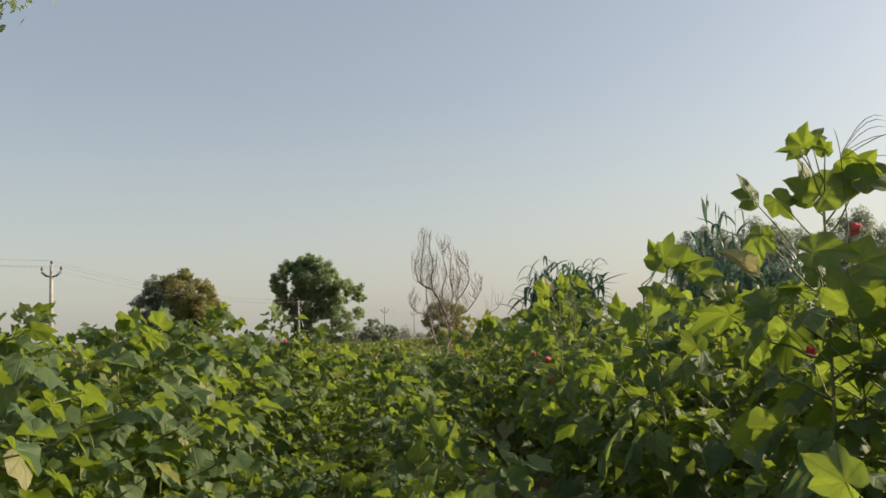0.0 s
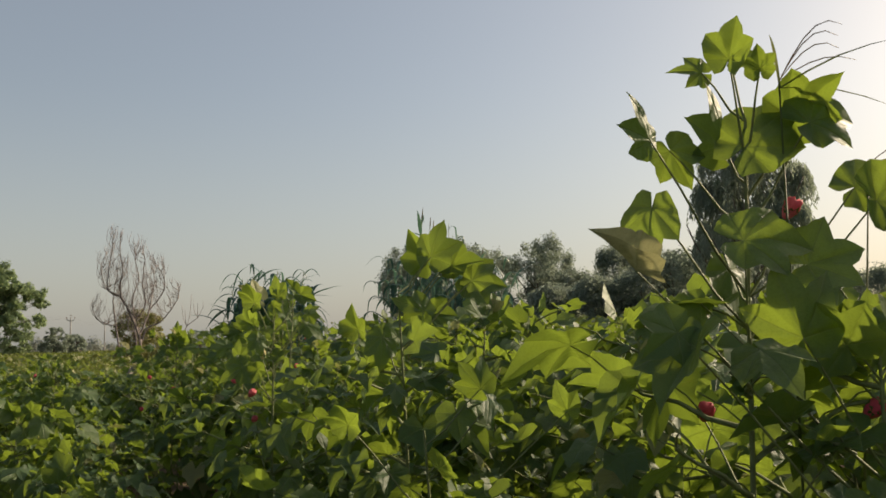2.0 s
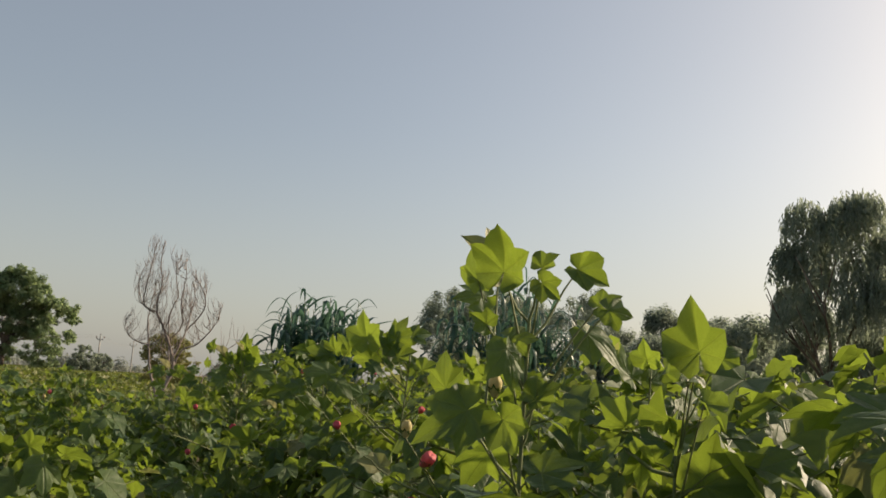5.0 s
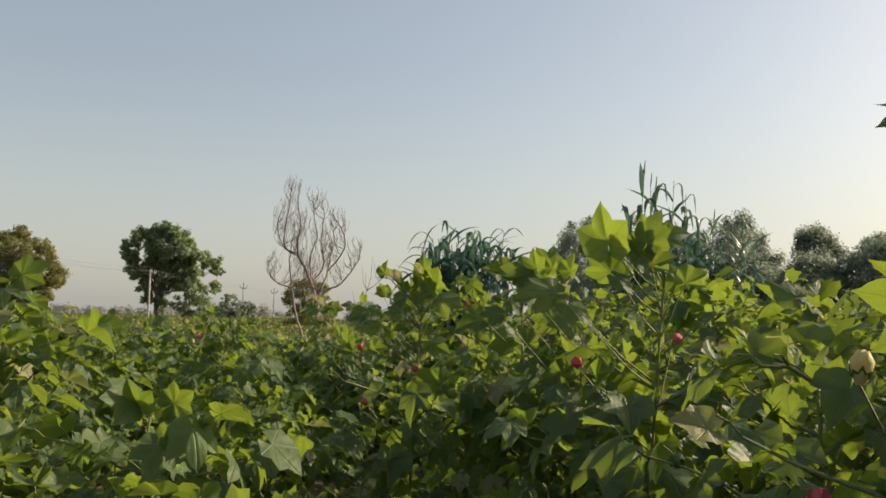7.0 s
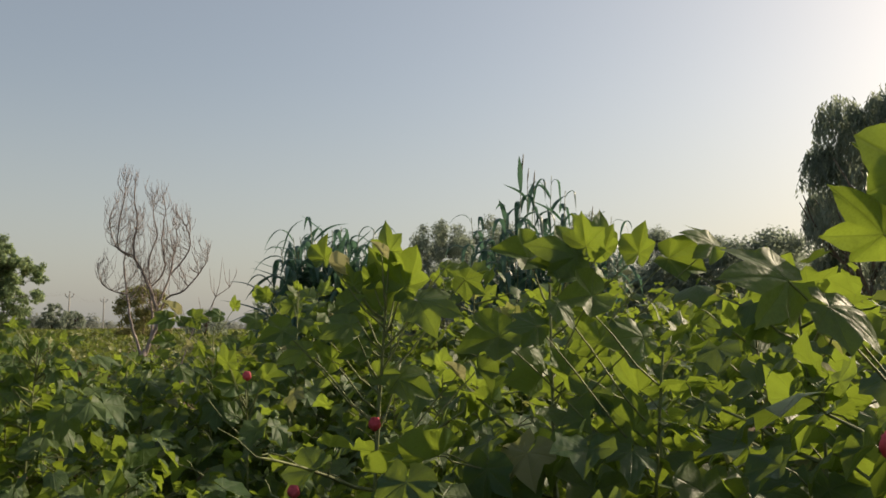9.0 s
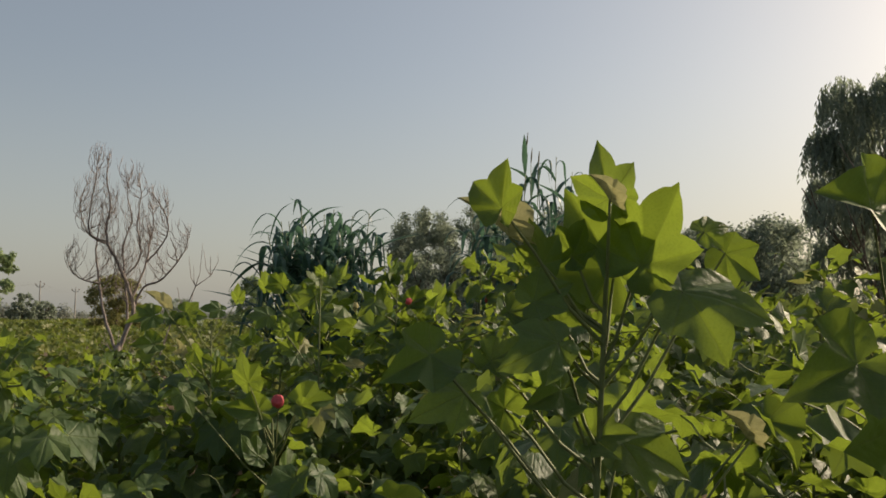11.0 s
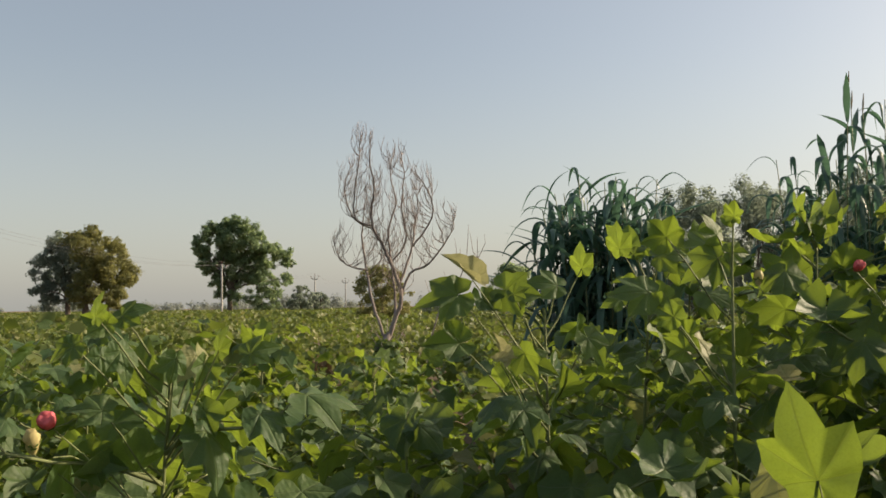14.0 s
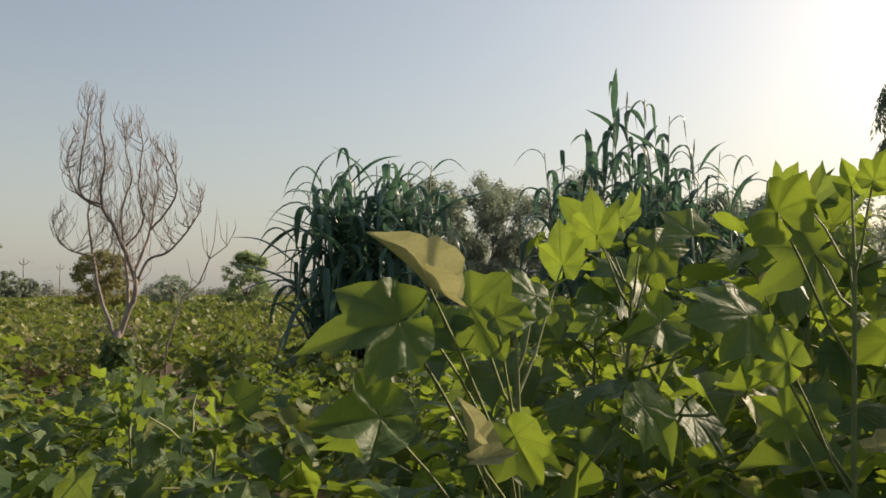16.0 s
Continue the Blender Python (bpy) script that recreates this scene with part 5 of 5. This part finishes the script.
# ---- the rest of the field ----
def field_rest():
    """Leaves of the crop past the plants that stand singly, row by row to the far edge."""
    r = np.random.default_rng(7)
    proto = [(0, -0.1), (0.5, 0.2), (0.52, 0.68), (0, 1.0), (-0.52, 0.68), (-0.5, 0.2)]
    P = np.array([(x, y - 0.4, 0.2 * abs(x) - 0.3 * y * y) for x, y in proto])
    V, F = [], []
    base = 0
    for (y0, y1, per, size) in ((-6, 12.5, 205, 0.150), (12.5, 26, 310, 0.086), (26, 55, 62, 0.128), (55, 140, 5, 0.33), (140, 270, 2.4, 0.42)):
        if y0 < 20:
            n = int(38 * (y1 - y0) * per * 0.55)
            y, x = r.uniform(y0, y1, n), r.uniform(-15, 23, n)
        else:
            n = int((14 + 0.5 * (y0 + y1) * 1.3) * (y1 - y0) * per * 0.55)
            y = r.uniform(y0, y1, n)
            x = -0.62 * y - 6 + r.uniform(0, 1, n) * (14 + 1.3 * y)
        keep = ~((x > -3.4) & (x < 4.9) & (y < 12.9) & (y > 3.0)) & ~((np.abs(x - 1.35) < 2.3) & (y > 2.4) & (y < 4))
        row = np.abs(((x - 0.42) / 0.8 + 0.5) % 1 - 0.5) * 2
        lump = np.sin(x * 1.7 + np.sin(y * 0.9)) * np.sin(y * 1.3 + x * 0.4)
        big = np.sin(x * 0.21 + 1) * np.sin(y * 0.17)
        top = np.where(x > 4.0, np.where(y < 13, 1.46, 0.95), np.where(x < 0.8, np.where(y < 9, 1.55, np.where(y < 13, 1.2, 0.80)), 0.80))
        top = np.where(y > 24, 0.82, top) + 0.10 * lump + 0.05 * big - 0.28 * row * row
        top = np.where((np.abs(x - 1.35) < 1.1) & (y < 3), 0.7, top)
        top = np.where((np.abs(x - 1.20) < 0.55) & (y > 15.5) & (y < 20.4), 0.30 + 0.06 * lump, top)   # a bare strip before the dead tree
        keep &= ~((np.hypot(x - 1.22, y - 20.06) < 0.15)) & ~(np.hypot(x - 0.4, y - 17.0) < 0.6)
        keep &= r.random(n) < (1.0 - 0.45 * row)
        z = top - np.abs(r.normal(0, 0.16, n))
        keep &= z > 0.1
        x, y, z = x[keep], y[keep], z[keep]
        n = len(x)
        s = size * r.uniform(0.65, 1.25, n)
        a = r.uniform(0, 6.283, n)
        tilt = r.normal(-0.25, 0.7, n)
        roll = r.normal(0, 0.65, n)
        px, py, pz = P[:, 0][None] * s[:, None], P[:, 1][None] * s[:, None], P[:, 2][None] * s[:, None]
        y1_, z1_ = py * np.cos(tilt)[:, None] - pz * np.sin(tilt)[:, None], py * np.sin(tilt)[:, None] + pz * np.cos(tilt)[:, None]
        x1_, z2_ = px * np.cos(roll)[:, None] - z1_ * np.sin(roll)[:, None], px * np.sin(roll)[:, None] + z1_ * np.cos(roll)[:, None]
        X = x1_ * np.cos(a)[:, None] - y1_ * np.sin(a)[:, None] + x[:, None]
        Y = x1_ * np.sin(a)[:, None] + y1_ * np.cos(a)[:, None] + y[:, None]
        Z = z2_ + z[:, None]
        V.append(np.stack([X, Y, Z], -1).reshape(-1, 3))
        idx = np.arange(n)[:, None, None] * 6 + base + np.array([[0, 1, 2, 3], [0, 3, 4, 5]])[None]
        F.append(idx.reshape(-1, 4))
        base += n * 6
    V, F = np.concatenate(V), np.concatenate(F)
    me = bpy.data.meshes.new("cotton_field")
    me.vertices.add(len(V))
    me.vertices.foreach_set("co", V.astype(np.float32).ravel())
    me.loops.add(F.size)
    me.loops.foreach_set("vertex_index", F.astype(np.int32).ravel())
    me.polygons.add(len(F))
    me.polygons.foreach_set("loop_start", np.arange(len(F), dtype=np.int32) * 4)
    me.update(calc_edges=True)
    me.polygons.foreach_set("use_smooth", [True] * len(F))
    me.materials.append(M_FIELD)
    tagged(new("cotton_field", me), "wide field of green cotton reaching to distant trees", "crop", kind="stuff")
    return len(F)


field_rest()


# ---- weeds ----
def grass_weed():
    """A tall weed with spread finger-like spikes, rooted beside a cotton plant."""
    r = random.Random(91)
    ob = thing("grass_weed", "tall wild grass with spread thin seed spikes", "grass", at=(2.34, 3.80, 0))
    for top, spikes in (((-0.04, -0.10, 1.70), ((0.12, 0.01, 0.085), (0.13, 0.02, 0.07), (0.14, 0.0, 0.045), (0.10, -0.02, 0.09))), ((0.16, -0.05, 1.60), ((0.11, 0.0, 0.04), (0.13, 0.01, 0.02), (0.14, 0.02, -0.02)))):
        top = Vector(top)
        g = Geo()
        tube(g, [(0, 0, 0), top * 0.4 + Vector((0.02, 0, 0)), top * 0.75 + Vector((0.01, 0, 0)), top], [0.003, 0.0028, 0.002, 0.0013], 5)
        part("culm", g, M_GRASS, ob)
        for dx, dy, dz in spikes:
            g = Geo()
            pts = [top + Vector((dx * s, dy * s, dz * math.sin(s * 1.9) + 0.0 * s)) for s in (0, 0.2, 0.4, 0.6, 0.8, 1.0)]
            tube(g, pts, [0.0005, 0.0008, 0.0009, 0.0009, 0.0007, 0.0004], 4)
            part("spike", g, M_GRASS_DRY, ob)
    for d, w in (((0.20, 0.0, -0.012), 0.009), ((-0.012, 0.0, 0.075), 0.008), ((0.12, -0.1, 0.05), 0.008)):
        g = Geo()
        b = Vector((-0.04, -0.10, 1.69))
        pts = [b + Vector(d) * s + Vector((0, 0, 0.012 * math.sin(s * 3.1))) for s in (0, 0.25, 0.5, 0.75, 1.0)]
        ribbon(g, pts, [w * 0.7, w, w, w * 0.7, 0.001], (0, 1, 0.3) if d[2] < 0.06 else (0.2, 1, 0), 0.3)
        part("blade", g, M_GRASS, ob)


grass_weed()
